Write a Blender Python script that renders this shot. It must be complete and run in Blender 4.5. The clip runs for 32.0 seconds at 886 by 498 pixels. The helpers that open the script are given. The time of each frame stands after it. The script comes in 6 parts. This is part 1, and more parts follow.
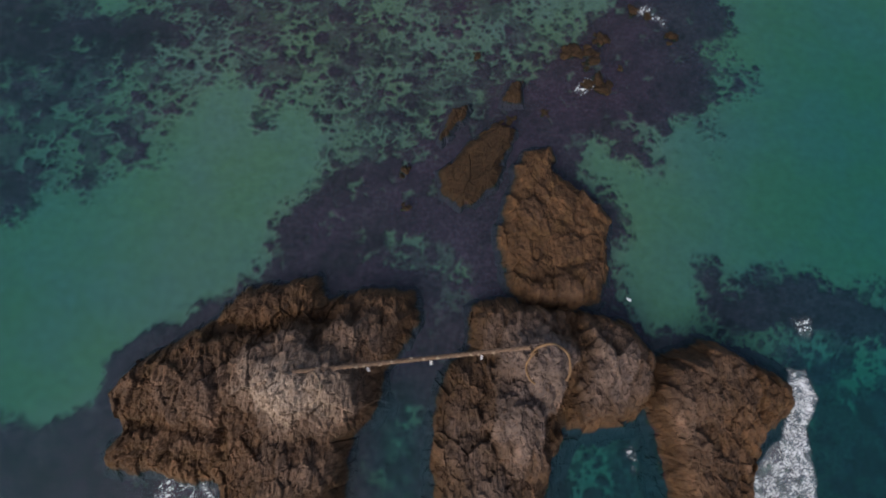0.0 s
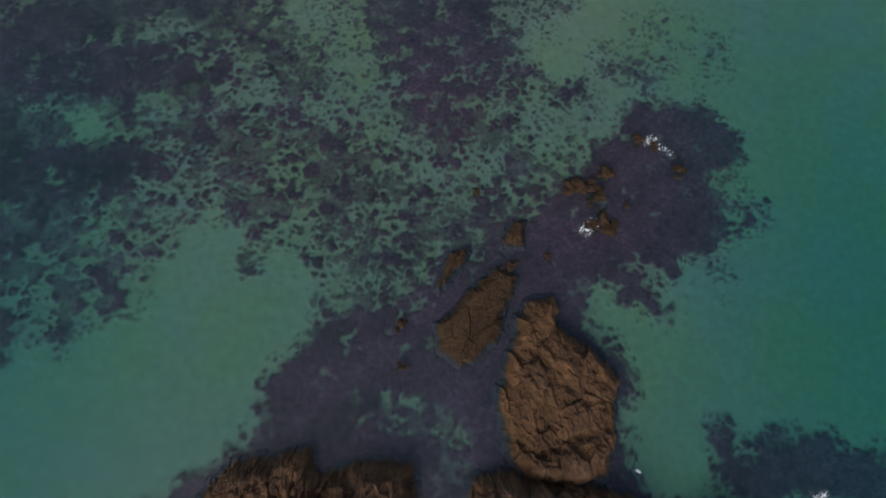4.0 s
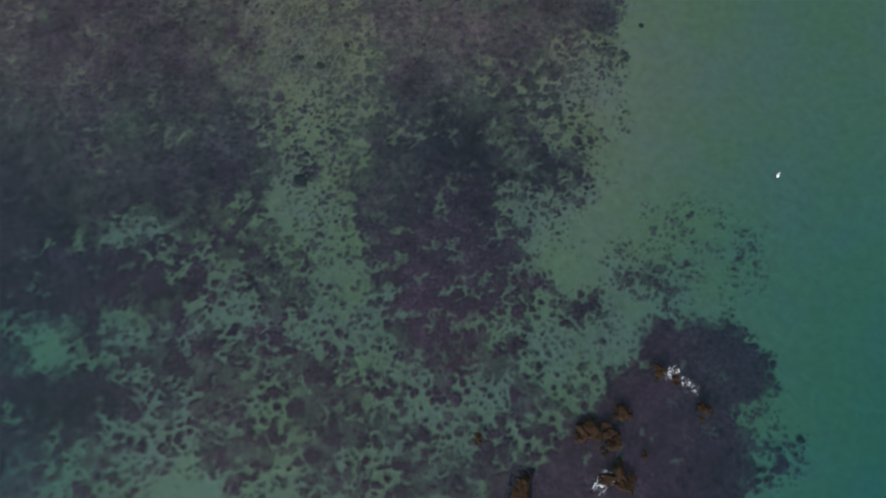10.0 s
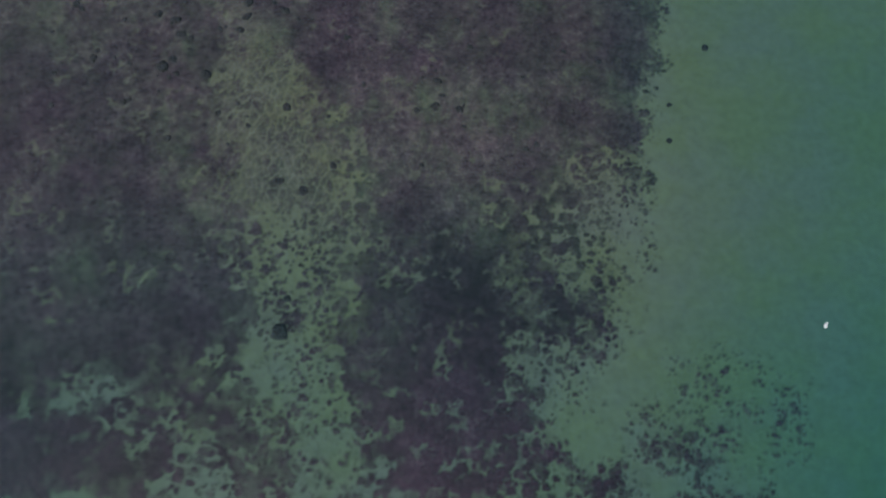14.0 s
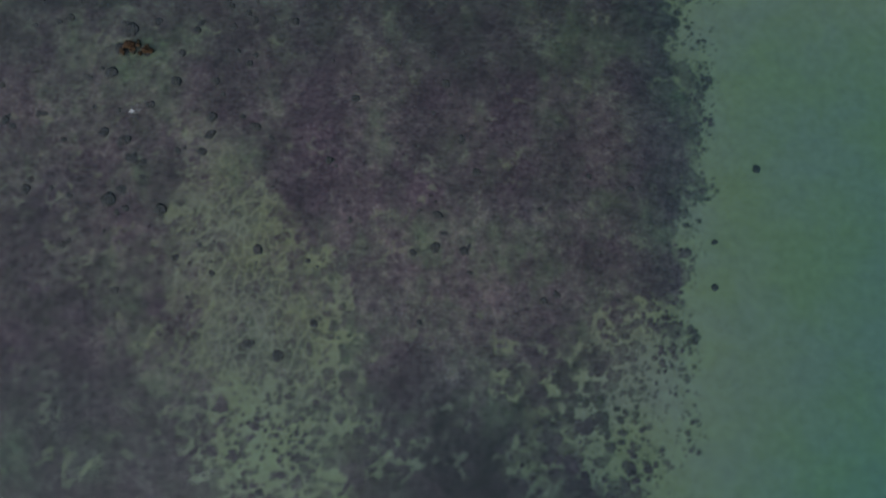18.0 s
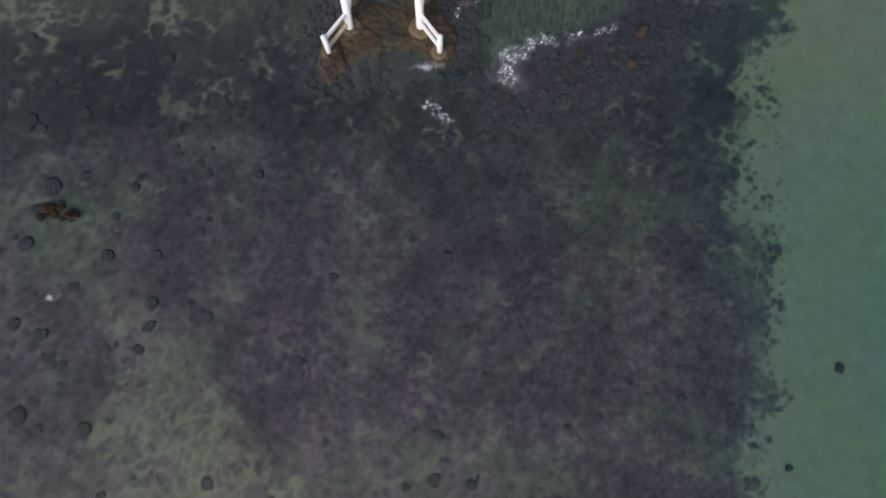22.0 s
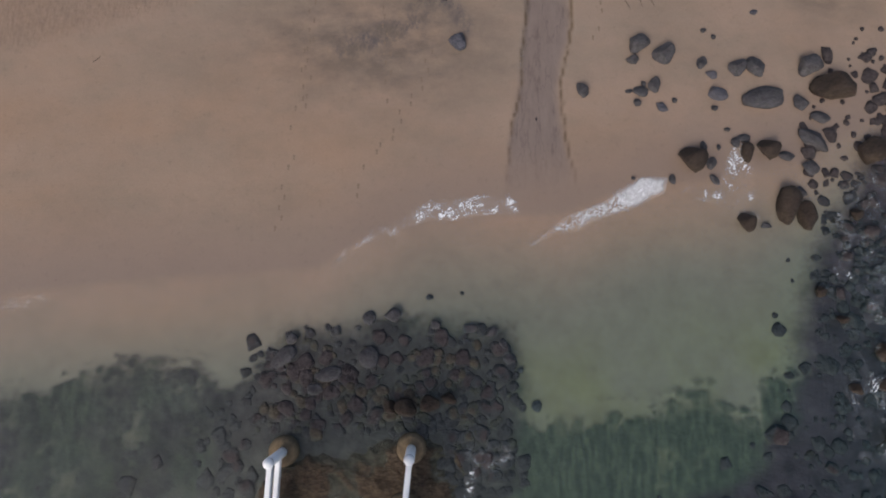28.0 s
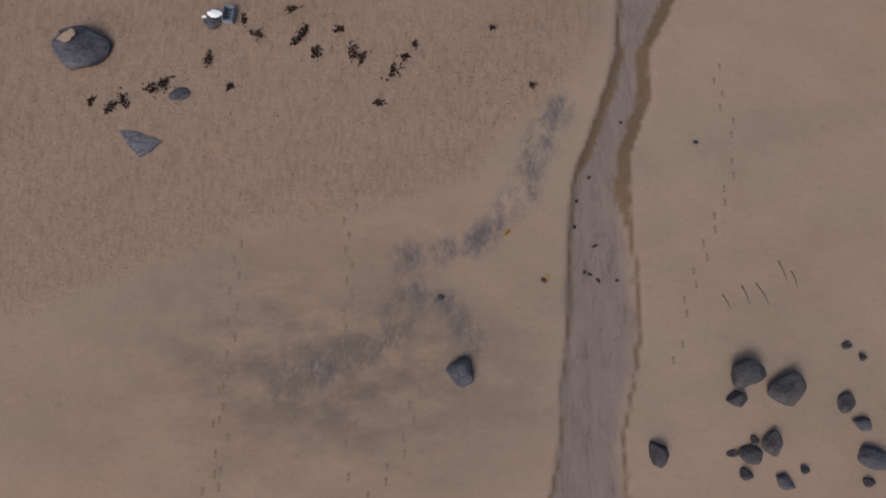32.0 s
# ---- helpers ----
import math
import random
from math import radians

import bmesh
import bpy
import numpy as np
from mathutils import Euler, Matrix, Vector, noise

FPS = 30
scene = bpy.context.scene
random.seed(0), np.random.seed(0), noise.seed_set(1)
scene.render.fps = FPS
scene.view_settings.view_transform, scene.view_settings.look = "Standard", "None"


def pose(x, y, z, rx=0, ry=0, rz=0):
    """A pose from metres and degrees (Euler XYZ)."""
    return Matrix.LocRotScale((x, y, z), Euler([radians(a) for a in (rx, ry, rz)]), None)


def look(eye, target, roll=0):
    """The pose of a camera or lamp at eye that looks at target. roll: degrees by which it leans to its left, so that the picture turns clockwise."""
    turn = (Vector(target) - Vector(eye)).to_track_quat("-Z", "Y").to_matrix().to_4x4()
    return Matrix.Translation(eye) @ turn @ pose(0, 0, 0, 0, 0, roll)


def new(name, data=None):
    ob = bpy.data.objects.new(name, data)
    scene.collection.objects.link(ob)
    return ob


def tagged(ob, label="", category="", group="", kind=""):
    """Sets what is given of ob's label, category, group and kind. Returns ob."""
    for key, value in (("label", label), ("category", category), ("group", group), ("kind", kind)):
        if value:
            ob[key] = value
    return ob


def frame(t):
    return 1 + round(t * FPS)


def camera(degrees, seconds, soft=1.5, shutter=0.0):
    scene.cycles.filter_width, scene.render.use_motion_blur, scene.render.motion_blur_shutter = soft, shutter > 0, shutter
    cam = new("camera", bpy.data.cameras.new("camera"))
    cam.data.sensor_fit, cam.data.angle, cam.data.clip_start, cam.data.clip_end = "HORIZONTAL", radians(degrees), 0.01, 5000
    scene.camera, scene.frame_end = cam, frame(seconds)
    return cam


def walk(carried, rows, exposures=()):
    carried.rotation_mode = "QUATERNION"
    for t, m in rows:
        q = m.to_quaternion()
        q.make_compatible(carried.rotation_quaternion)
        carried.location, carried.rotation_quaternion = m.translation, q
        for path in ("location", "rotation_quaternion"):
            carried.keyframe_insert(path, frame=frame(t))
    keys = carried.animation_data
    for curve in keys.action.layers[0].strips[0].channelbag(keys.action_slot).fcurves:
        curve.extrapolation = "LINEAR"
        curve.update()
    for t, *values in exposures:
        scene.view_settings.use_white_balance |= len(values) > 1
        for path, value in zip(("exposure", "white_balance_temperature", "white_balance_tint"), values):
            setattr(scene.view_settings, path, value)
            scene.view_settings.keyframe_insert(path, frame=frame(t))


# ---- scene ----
# ---------------------------------------------------------------- camera
cam = camera(85.4, 32.0, soft=1.9)
PATH = [
    (0, 5.20, -138.29, 55.25, 14.94, 0.07, 0.44),
    (0.5, 5.18, -135.97, 55.44, 14.93, 0.04, 0.38),
    (1, 5.15, -133.66, 55.65, 14.93, 0.00, 0.31),
    (1.5, 5.10, -131.37, 55.88, 14.96, -0.08, 0.26),
    (2, 5.01, -129.08, 56.12, 15.02, -0.18, 0.20),
    (2.5, 4.89, -126.76, 56.34, 15.03, -0.33, 0.13),
    (3, 4.74, -124.37, 56.53, 15.01, -0.47, -0.02),
    (3.5, 4.62, -121.90, 56.70, 14.91, -0.56, -0.05),
    (5.5, 4.85, -111.27, 57.37, 14.12, -0.36, 0.00),
    (6, 4.89, -108.64, 57.49, 13.92, -0.33, -0.04),
    (6.5, 4.94, -105.97, 57.60, 13.75, -0.31, -0.03),
    (7, 4.99, -103.31, 57.73, 13.51, -0.32, -0.02),
    (7.5, 5.01, -100.63, 57.86, 13.31, -0.30, -0.04),
    (8, 5.04, -98.01, 57.96, 13.01, -0.28, -0.05),
    (8.5, 5.07, -95.38, 58.02, 12.84, -0.24, -0.04),
    (9, 5.10, -92.74, 58.05, 12.68, -0.24, -0.03),
    (9.5, 5.10, -90.11, 58.05, 12.51, -0.27, 0.00),
    (10, 5.05, -87.48, 57.99, 12.36, -0.34, -0.02),
    (10.5, 4.98, -84.84, 57.85, 12.16, -0.40, -0.05),
    (11, 4.87, -82.19, 57.60, 11.95, -0.49, -0.08),
    (11.5, 4.79, -79.54, 57.18, 11.77, -0.55, -0.10),
    (12, 4.73, -76.96, 56.68, 11.56, -0.60, -0.13),
    (12.5, 4.66, -74.44, 56.17, 11.43, -0.66, -0.15),
    (13, 4.62, -71.93, 55.59, 11.27, -0.69, -0.15),
    (13.5, 4.60, -69.39, 54.94, 11.13, -0.69, -0.14),
    (14, 4.55, -66.86, 54.26, 10.99, -0.77, -0.09),
    (14.5, 4.46, -64.31, 53.58, 10.83, -0.85, -0.10),
    (16.5, 4.59, -53.89, 50.83, 9.71, -0.67, -0.12),
    (17, 4.59, -51.50, 50.02, 9.64, -0.67, -0.17),
    (17.5, 4.57, -49.11, 49.17, 9.57, -0.69, -0.22),
    (18, 4.50, -46.70, 48.32, 9.47, -0.73, -0.24),
    (18.5, 4.40, -44.25, 47.47, 9.33, -0.83, -0.24),
    (19, 4.33, -41.77, 46.65, 9.20, -0.91, -0.29),
    (19.5, 4.31, -39.25, 45.78, 9.05, -0.96, -0.31),
    (20, 4.29, -36.71, 44.89, 8.96, -0.99, -0.30),
    (20.5, 4.36, -34.16, 43.88, 8.98, -0.95, -0.22),
    (21, 4.47, -31.62, 42.86, 9.09, -0.88, -0.24),
    (21.5, 4.52, -29.01, 41.83, 9.17, -0.82, -0.20),
    (22, 4.56, -26.31, 40.80, 9.24, -0.77, -0.18),
    (22.5, 4.61, -23.51, 39.71, 9.30, -0.68, -0.18),
    (23, 4.62, -20.58, 38.66, 9.27, -0.63, -0.21),
    (23.5, 4.61, -17.54, 37.63, 9.14, -0.67, -0.22),
    (24, 4.59, -14.41, 36.55, 9.01, -0.69, -0.16),
    (24.5, 4.51, -11.18, 35.41, 8.88, -0.71, -0.18),
    (25, 4.46, -7.93, 34.27, 8.72, -0.80, -0.27),
    (25.5, 4.42, -4.71, 33.15, 8.62, -0.86, -0.28),
    (27.5, 4.56, 7.40, 28.31, 9.87, -1.05, 0.28),
    (28, 4.56, 10.48, 27.24, 9.80, -1.10, 0.26),
    (28.5, 4.60, 13.54, 26.19, 9.71, -1.16, 0.32),
    (29, 4.66, 16.53, 25.17, 9.56, -1.18, 0.39),
    (29.5, 4.73, 19.43, 24.21, 9.38, -1.18, 0.44),
    (30, 4.81, 22.13, 23.26, 9.19, -1.14, 0.50),
    (30.5, 4.88, 24.56, 22.34, 9.04, -1.05, 0.46),
    (31, 4.95, 26.70, 21.39, 8.98, -0.89, 0.41),
    (31.5, 4.99, 28.52, 20.47, 8.99, -0.78, 0.38),
    (32, 4.96, 29.95, 19.54, 8.89, -0.71, 0.40),
]
walk(cam, [(r[0], pose(*r[1:])) for r in PATH], exposures=[(0, 0.0, 6450, 11), (4, 0.0, 6500, 10), (10, 0.0, 6500, 10), (13, 0.0, 6490, 8), (18, 0.0, 6490, 6.5), (21, 0.0, 6500, 10), (24, 0.06, 6420, 13), (26.5, 0.07, 6340, 13), (28.5, 0.0, 6500, 10), (32, -0.04, 6500, 10)])

# ---------------------------------------------------------------- sky and sun (overcast)
world = bpy.data.worlds.new("overcast_sky")
scene.world = world
world.use_nodes = True
wn = world.node_tree
sky = wn.nodes.new("ShaderNodeTexSky")
sky.sky_type, sky.sun_disc = "NISHITA", False
sky.sun_elevation, sky.sun_rotation = radians(42), radians(210)
sky.air_density, sky.dust_density, sky.ozone_density = 1.0, 5.0, 1.0
wn.links.new(sky.outputs["Color"], wn.nodes["Background"].inputs["Color"])
wn.nodes["Background"].inputs["Strength"].default_value = 0.15
sun = new("sun", bpy.data.lights.new("sun", "SUN"))
sun.data.energy, sun.data.angle, sun.data.color = 1.0, radians(24), (0.96, 0.97, 1.0)
sun.matrix_world = look((0, 0, 80), (40, 70, 6))


# ---------------------------------------------------------------- numeric helpers
RNG = np.random.RandomState(7)
TABLE = RNG.rand(8, 256, 256)


def vnoise(x, y, seed=0):
    """Smooth value noise, 0 to 1, one unit per lattice cell."""
    t = TABLE[seed % 8]
    x, y = x + 31.7 * seed, y + 17.3 * seed
    i, j = np.floor(x).astype(int), np.floor(y).astype(int)
    u, v = x - i, y - j
    u, v = u * u * (3 - 2 * u), v * v * (3 - 2 * v)
    a, b, c, d = i & 255, (i + 1) & 255, j & 255, (j + 1) & 255
    return (t[a, c] * (1 - u) + t[b, c] * u) * (1 - v) + (t[a, d] * (1 - u) + t[b, d] * u) * v


def fbm(x, y, octaves=4, seed=0, gain=0.5):
    total, amp, norm = 0.0, 1.0, 0.0
    for k in range(octaves):
        total, norm = total + amp * vnoise(x * 2**k, y * 2**k, seed + k), norm + amp
        amp *= gain
    return total / norm


def even(n):
    """Spread a noise field so that its values are about evenly distributed from 0 to 1."""
    return 0.5 + 0.5 * np.tanh(0.95 * (n - 0.5) / 0.125)


def smooth(a, b, x):
    t = np.clip((x - a) / (b - a), 0, 1)
    return t * t * (3 - 2 * t)


def cells(x, y, seed=0):
    """Worley cells: random numbers of the nearest cell, offsets from its centre, and the distance to its border."""
    i, j = np.floor(x).astype(int), np.floor(y).astype(int)
    best, second = np.full(x.shape, 9.0), np.full(x.shape, 9.0)
    out = [np.zeros(x.shape) for _ in range(5)]
    for p in (-1, 0, 1):
        for q in (-1, 0, 1):
            a, b = (i + p) & 255, (j + q) & 255
            dx, dy = x - (i + p + TABLE[seed % 8][a, b]), y - (j + q + TABLE[(seed + 1) % 8][a, b])
            d = np.hypot(dx, dy)
            near = d < best
            second = np.where(near, best, np.minimum(second, d))
            best = np.where(near, d, best)
            for k, val in enumerate((dx, dy, TABLE[(seed + 2) % 8][a, b], TABLE[(seed + 3) % 8][a, b], TABLE[(seed + 4) % 8][a, b])):
                out[k] = np.where(near, val, out[k])
    return out + [second - best]


def inside(x, y, outline):
    """Signed distance to a closed outline, positive inside."""
    pts = np.array(outline, float)
    d, odd = np.full(x.shape, 1e9), np.zeros(x.shape, bool)
    for (ax, ay), (bx, by) in zip(pts, np.roll(pts, -1, 0)):
        ex, ey = bx - ax, by - ay
        s = np.clip(((x - ax) * ex + (y - ay) * ey) / (ex * ex + ey * ey + 1e-9), 0, 1)
        d = np.minimum(d, np.hypot(x - ax - s * ex, y - ay - s * ey))
        if abs(ey) > 1e-9:
            odd ^= ((ay > y) != (by > y)) & (x < ax + (y - ay) * ex / ey)
    return np.where(odd, d, -d)


def sheet(name, xs, ys, z, keep=None, **values):
    """A mesh from a grid of heights, with float attributes on its points."""
    nx, ny = len(xs), len(ys)
    gx, gy = np.meshgrid(xs, ys)
    co = np.stack([gx, gy, z], -1).reshape(-1, 3)
    k = np.arange(nx * ny).reshape(ny, nx)
    quads = np.stack([k[:-1, :-1], k[:-1, 1:], k[1:, 1:], k[1:, :-1]], -1).reshape(-1, 4)
    if keep is not None:
        quads = quads[keep.reshape(-1)]
        used = np.unique(quads)
        lookup = np.zeros(nx * ny, int)
        lookup[used] = np.arange(len(used))
        quads, co = lookup[quads], co[used]
        values = {n: v.reshape(-1)[used] for n, v in values.items()}
    return raw_mesh(name, co, quads, True, **values)


def raw_mesh(name, co, faces, shade=False, **values):
    """A mesh from arrays of corners and of faces that all have the same number of corners."""
    me = bpy.data.meshes.new(name)
    n = faces.shape[1]
    me.vertices.add(len(co))
    me.vertices.foreach_set("co", np.ascontiguousarray(co, dtype=np.float32).ravel())
    me.loops.add(faces.size)
    me.loops.foreach_set("vertex_index", faces.astype(np.int32).ravel())
    me.polygons.add(len(faces))
    me.polygons.foreach_set("loop_start", np.arange(0, faces.size, n, dtype=np.int32))
    me.polygons.foreach_set("use_smooth", np.full(len(faces), shade))
    for key, val in values.items():
        me.attributes.new(key, "FLOAT", "POINT").data.foreach_set("value", np.ascontiguousarray(val, dtype=np.float32).ravel())
    me.update()
    me.validate()
    return me


def part(name, me, material, parent=None, label=""):
    """Links a mesh, or a bmesh, as one object, under a thing or a part if one is given."""
    if isinstance(me, bmesh.types.BMesh):
        bm, me = me, bpy.data.meshes.new(name)
        bm.to_mesh(me)
        bm.free()
    if not me.materials:
        me.materials.append(material)
    ob = new(name, me)
    if parent:
        ob.parent = parent
    if label:
        ob["label"] = label
    return ob


# ---------------------------------------------------------------- materials
def material(name, rough=0.8, metal=0.0, spec=0.3):
    m = bpy.data.materials.new(name)
    m.use_nodes = True
    b = m.node_tree.nodes["Principled BSDF"]
    b.inputs["Roughness"].default_value, b.inputs["Metallic"].default_value = rough, metal
    b.inputs["Specular IOR Level"].default_value = spec
    return m, m.node_tree.nodes, m.node_tree.links, b


def noise_node(nt, scale, detail=5, rough=0.6, kind="ShaderNodeTexNoise", where="Object", stretch=None):
    coord = nt.nodes.new("ShaderNodeTexCoord")
    out = coord.outputs[where]
    if stretch:
        mp = nt.nodes.new("ShaderNodeMapping")
        mp.inputs["Scale"].default_value = stretch[:3]
        if len(stretch) > 3:
            mp.inputs["Rotation"].default_value = (0, 0, radians(stretch[3]))
        nt.links.new(out, mp.inputs["Vector"])
        out = mp.outputs["Vector"]
    n = nt.nodes.new(kind)
    n.inputs["Scale"].default_value = scale
    if kind == "ShaderNodeTexNoise":
        n.inputs["Detail"].default_value, n.inputs["Roughness"].default_value = detail, rough
    nt.links.new(out, n.inputs["Vector"])
    return n.outputs["Fac"] if kind == "ShaderNodeTexNoise" else n.outputs["Distance"]


def ramp(nt, fac, stops):
    r = nt.nodes.new("ShaderNodeValToRGB")
    while len(r.color_ramp.elements) < len(stops):
        r.color_ramp.elements.new(0.5)
    for e, (p, c) in zip(r.color_ramp.elements, stops):
        e.position, e.color = p, (*c, 1)
    nt.links.new(fac, r.inputs["Fac"])
    return r.outputs["Color"]


def mix(nt, fac, a, b, mode="MIX"):
    m = nt.nodes.new("ShaderNodeMix")
    m.data_type, m.blend_type = "RGBA", mode
    for sock, val in ((m.inputs[0], fac), (m.inputs[6], a), (m.inputs[7], b)):
        if isinstance(val, bpy.types.NodeSocket):
            nt.links.new(val, sock)
        elif isinstance(val, tuple):
            sock.default_value = (*val, 1)
        else:
            sock.default_value = val
    return m.outputs[2]


def calc(nt, op, *vals):
    m = nt.nodes.new("ShaderNodeMath")
    m.operation = op
    for sock, val in zip(m.inputs, vals):
        if isinstance(val, bpy.types.NodeSocket):
            nt.links.new(val, sock)
        else:
            sock.default_value = val
    return m.outputs[0]


def attr(nt, name):
    a = nt.nodes.new("ShaderNodeAttribute")
    a.attribute_name = name
    return a.outputs["Fac"]


def bump(nt, bsdf, height, strength=0.5, distance=0.05):
    b = nt.nodes.new("ShaderNodeBump")
    b.inputs["Strength"].default_value, b.inputs["Distance"].default_value = strength, distance
    nt.links.new(height, b.inputs["Height"])
    nt.links.new(b.outputs["Normal"], bsdf.inputs["Normal"])


def ground_material():
    m, nodes, links, b = material("sand_and_weed", 0.9, 0, 0.2)
    nt = m.node_tree
    weed, wet, tone, mud, rubble, dry, bank, stream = (attr(nt, n) for n in ("weed", "wet", "tone", "mud", "rough", "dry", "bank", "stream"))
    under = attr(nt, "under")
    big, mid, fine = noise_node(nt, 0.12, 4), noise_node(nt, 0.9, 6, 0.65), noise_node(nt, 9.0, 5, 0.7)
    sand = ramp(nt, big, [(0.3, (0.218, 0.155, 0.112)), (0.7, (0.258, 0.19, 0.142))])
    sand = mix(nt, 0.22, sand, ramp(nt, mid, [(0.3, (0.24, 0.18, 0.145)), (0.7, (0.42, 0.32, 0.25))]))
    drift = noise_node(nt, 0.16, 5, 0.6, stretch=(1, 1.8, 1, -25))
    sand = mix(nt, 0.5, sand, ramp(nt, drift, [(0.32, (0.168, 0.131, 0.099)), (0.5, (0.227, 0.166, 0.123)), (0.68, (0.267, 0.19, 0.142))]))
    sand = mix(nt, 0.10, sand, ramp(nt, fine, [(0.35, (0.22, 0.168, 0.135)), (0.65, (0.42, 0.325, 0.255))]))
    warm = ramp(nt, noise_node(nt, 0.065, 5, 0.65, stretch=(0.7, 1.4, 1, -15)), [(0.36, (1.045, 0.99, 0.94)), (0.5, (1.0, 1.0, 1.0)), (0.64, (0.94, 0.985, 1.0))])
    sand = mix(nt, 1.0, sand, warm, "MULTIPLY")
    sand = mix(nt, attr(nt, "ochre"), sand, mix(nt, 1.0, sand, (1.06, 1.0, 0.93), "MULTIPLY"))
    tide = noise_node(nt, 1.1, 8, 0.75, stretch=(1.3, 0.8, 1, -35))
    dark = calc(nt, "MULTIPLY", mud, ramp(nt, tide, [(0.41, (0, 0, 0)), (0.62, (1, 1, 1))]))
    sand = mix(nt, dark, sand, (0.088, 0.079, 0.082))
    haze = calc(nt, "MULTIPLY", attr(nt, "damp"), ramp(nt, noise_node(nt, 0.45, 7, 0.7, stretch=(0.7, 1.3, 1, -20)), [(0.34, (0, 0, 0)), (0.62, (0.95, 0.95, 0.95))]))
    sand = mix(nt, haze, sand, (0.118, 0.095, 0.076))
    pocks = ramp(nt, noise_node(nt, 2.6, 7, 0.72, stretch=(2.0, 0.65, 1, 24)), [(0.34, (0.145, 0.098, 0.072)), (0.5, (0.225, 0.156, 0.114)), (0.68, (0.275, 0.195, 0.145))])
    sand = mix(nt, calc(nt, "MULTIPLY", dry, 0.55), sand, pocks)
    sand = mix(nt, calc(nt, "MULTIPLY", wet, 0.75), sand, (0.195, 0.146, 0.118))
    runnel = ramp(nt, noise_node(nt, 1.3, 6, 0.65, stretch=(1.5, 0.4, 1, 6)), [(0.30, (0.12, 0.092, 0.078)), (0.41, (0.168, 0.130, 0.112)), (0.7, (0.196, 0.153, 0.133))])
    rill = calc(nt, "ABSOLUTE", calc(nt, "SUBTRACT", noise_node(nt, 1.0, 4, 0.55, stretch=(1.3, 0.28, 1, -8)), 0.5))
    runnel = mix(nt, ramp(nt, rill, [(0.0, (0.4, 0.4, 0.4)), (0.025, (0, 0, 0))]), runnel, (0.105, 0.08, 0.068))
    sand = mix(nt, stream, sand, runnel)
    sand = mix(nt, bank, sand, ramp(nt, fine, [(0.3, (0.095, 0.065, 0.04)), (0.7, (0.135, 0.095, 0.06))]))
    sand = mix(nt, calc(nt, "MULTIPLY", under, 0.85), sand, ramp(nt, mid, [(0.3, (0.145, 0.123, 0.0964)), (0.7, (0.186, 0.16, 0.127))]))
    algae = ramp(nt, noise_node(nt, 0.09, 5, 0.65), [(0.36, (1.0, 1.0, 1.0)), (0.62, (1.0, 1.04, 0.76))])
    sand = mix(nt, attr(nt, "green"), sand, mix(nt, 1.0, sand, algae, "MULTIPLY"))
    sand = mix(nt, attr(nt, "lane"), sand, mix(nt, 1.0, sand, (0.98, 1.0, 0.96), "MULTIPLY"))
    purple = ramp(nt, mid, [(0.3, (0.044, 0.019, 0.038)), (0.55, (0.085, 0.042, 0.068)), (0.75, (0.15, 0.09, 0.115))])
    olive = ramp(nt, mid, [(0.28, (0.10, 0.068, 0.075)), (0.5, (0.175, 0.135, 0.12)), (0.72, (0.26, 0.235, 0.16))])
    cover = mix(nt, tone, purple, olive)
    cover = mix(nt, 0.36, cover, ramp(nt, noise_node(nt, 2.4, 5, 0.65), [(0.38, (0.032, 0.017, 0.030)), (0.52, (0.115, 0.078, 0.088)), (0.68, (0.25, 0.205, 0.18))]))
    cover = mix(nt, 0.75, cover, mix(nt, 1.0, cover, ramp(nt, noise_node(nt, 4.5, 5, 0.7), [(0.34, (0.55, 0.54, 0.58)), (0.5, (0.98, 0.98, 0.98)), (0.68, (1.5, 1.48, 1.4))]), "MULTIPLY"))
    patches = noise_node(nt, 0.24, 6, 0.7)
    south = ramp(nt, patches, [(0.32, (0.52, 0.185, 0.30)), (0.5, (0.88, 0.335, 0.52)), (0.68, (1.25, 0.56, 0.74))])
    north = ramp(nt, patches, [(0.32, (0.28, 0.215, 0.30)), (0.5, (0.475, 0.39, 0.505)), (0.68, (0.67, 0.565, 0.68))])
    inshore = ramp(nt, patches, [(0.32, (0.17, 0.15, 0.21)), (0.5, (0.31, 0.29, 0.36)), (0.68, (0.46, 0.50, 0.54))])
    cover = mix(nt, 1.0, cover, mix(nt, attr(nt, "near"), mix(nt, attr(nt, "flats"), south, north), inshore), "MULTIPLY")
    moss = ramp(nt, noise_node(nt, 0.13, 5, 0.7, stretch=(1, 0.6, 1, 15)), [(0.48, (0, 0, 0)), (0.66, (0.7, 0.7, 0.7))])
    cover = mix(nt, calc(nt, "MULTIPLY", moss, tone), cover, ramp(nt, mid, [(0.3, (0.034, 0.0408, 0.0286)), (0.7, (0.0884, 0.0952, 0.0578))]))
    edge = calc(nt, "ADD", weed, calc(nt, "MULTIPLY", calc(nt, "SUBTRACT", noise_node(nt, 2.6, 7, 0.7), 0.5), 0.9))
    edge = ramp(nt, edge, [(0.06, (0, 0, 0)), (0.5, (0.56, 0.56, 0.56)), (0.92, (0.96, 0.96, 0.96))])
    growth = ramp(nt, attr(nt, "dense"), [(0.25, (1.52, 1.46, 1.42)), (0.55, (1.0, 1.0, 1.0)), (1.0, (0.52, 0.5, 0.56))])
    cover = mix(nt, 1.0, cover, growth, "MULTIPLY")
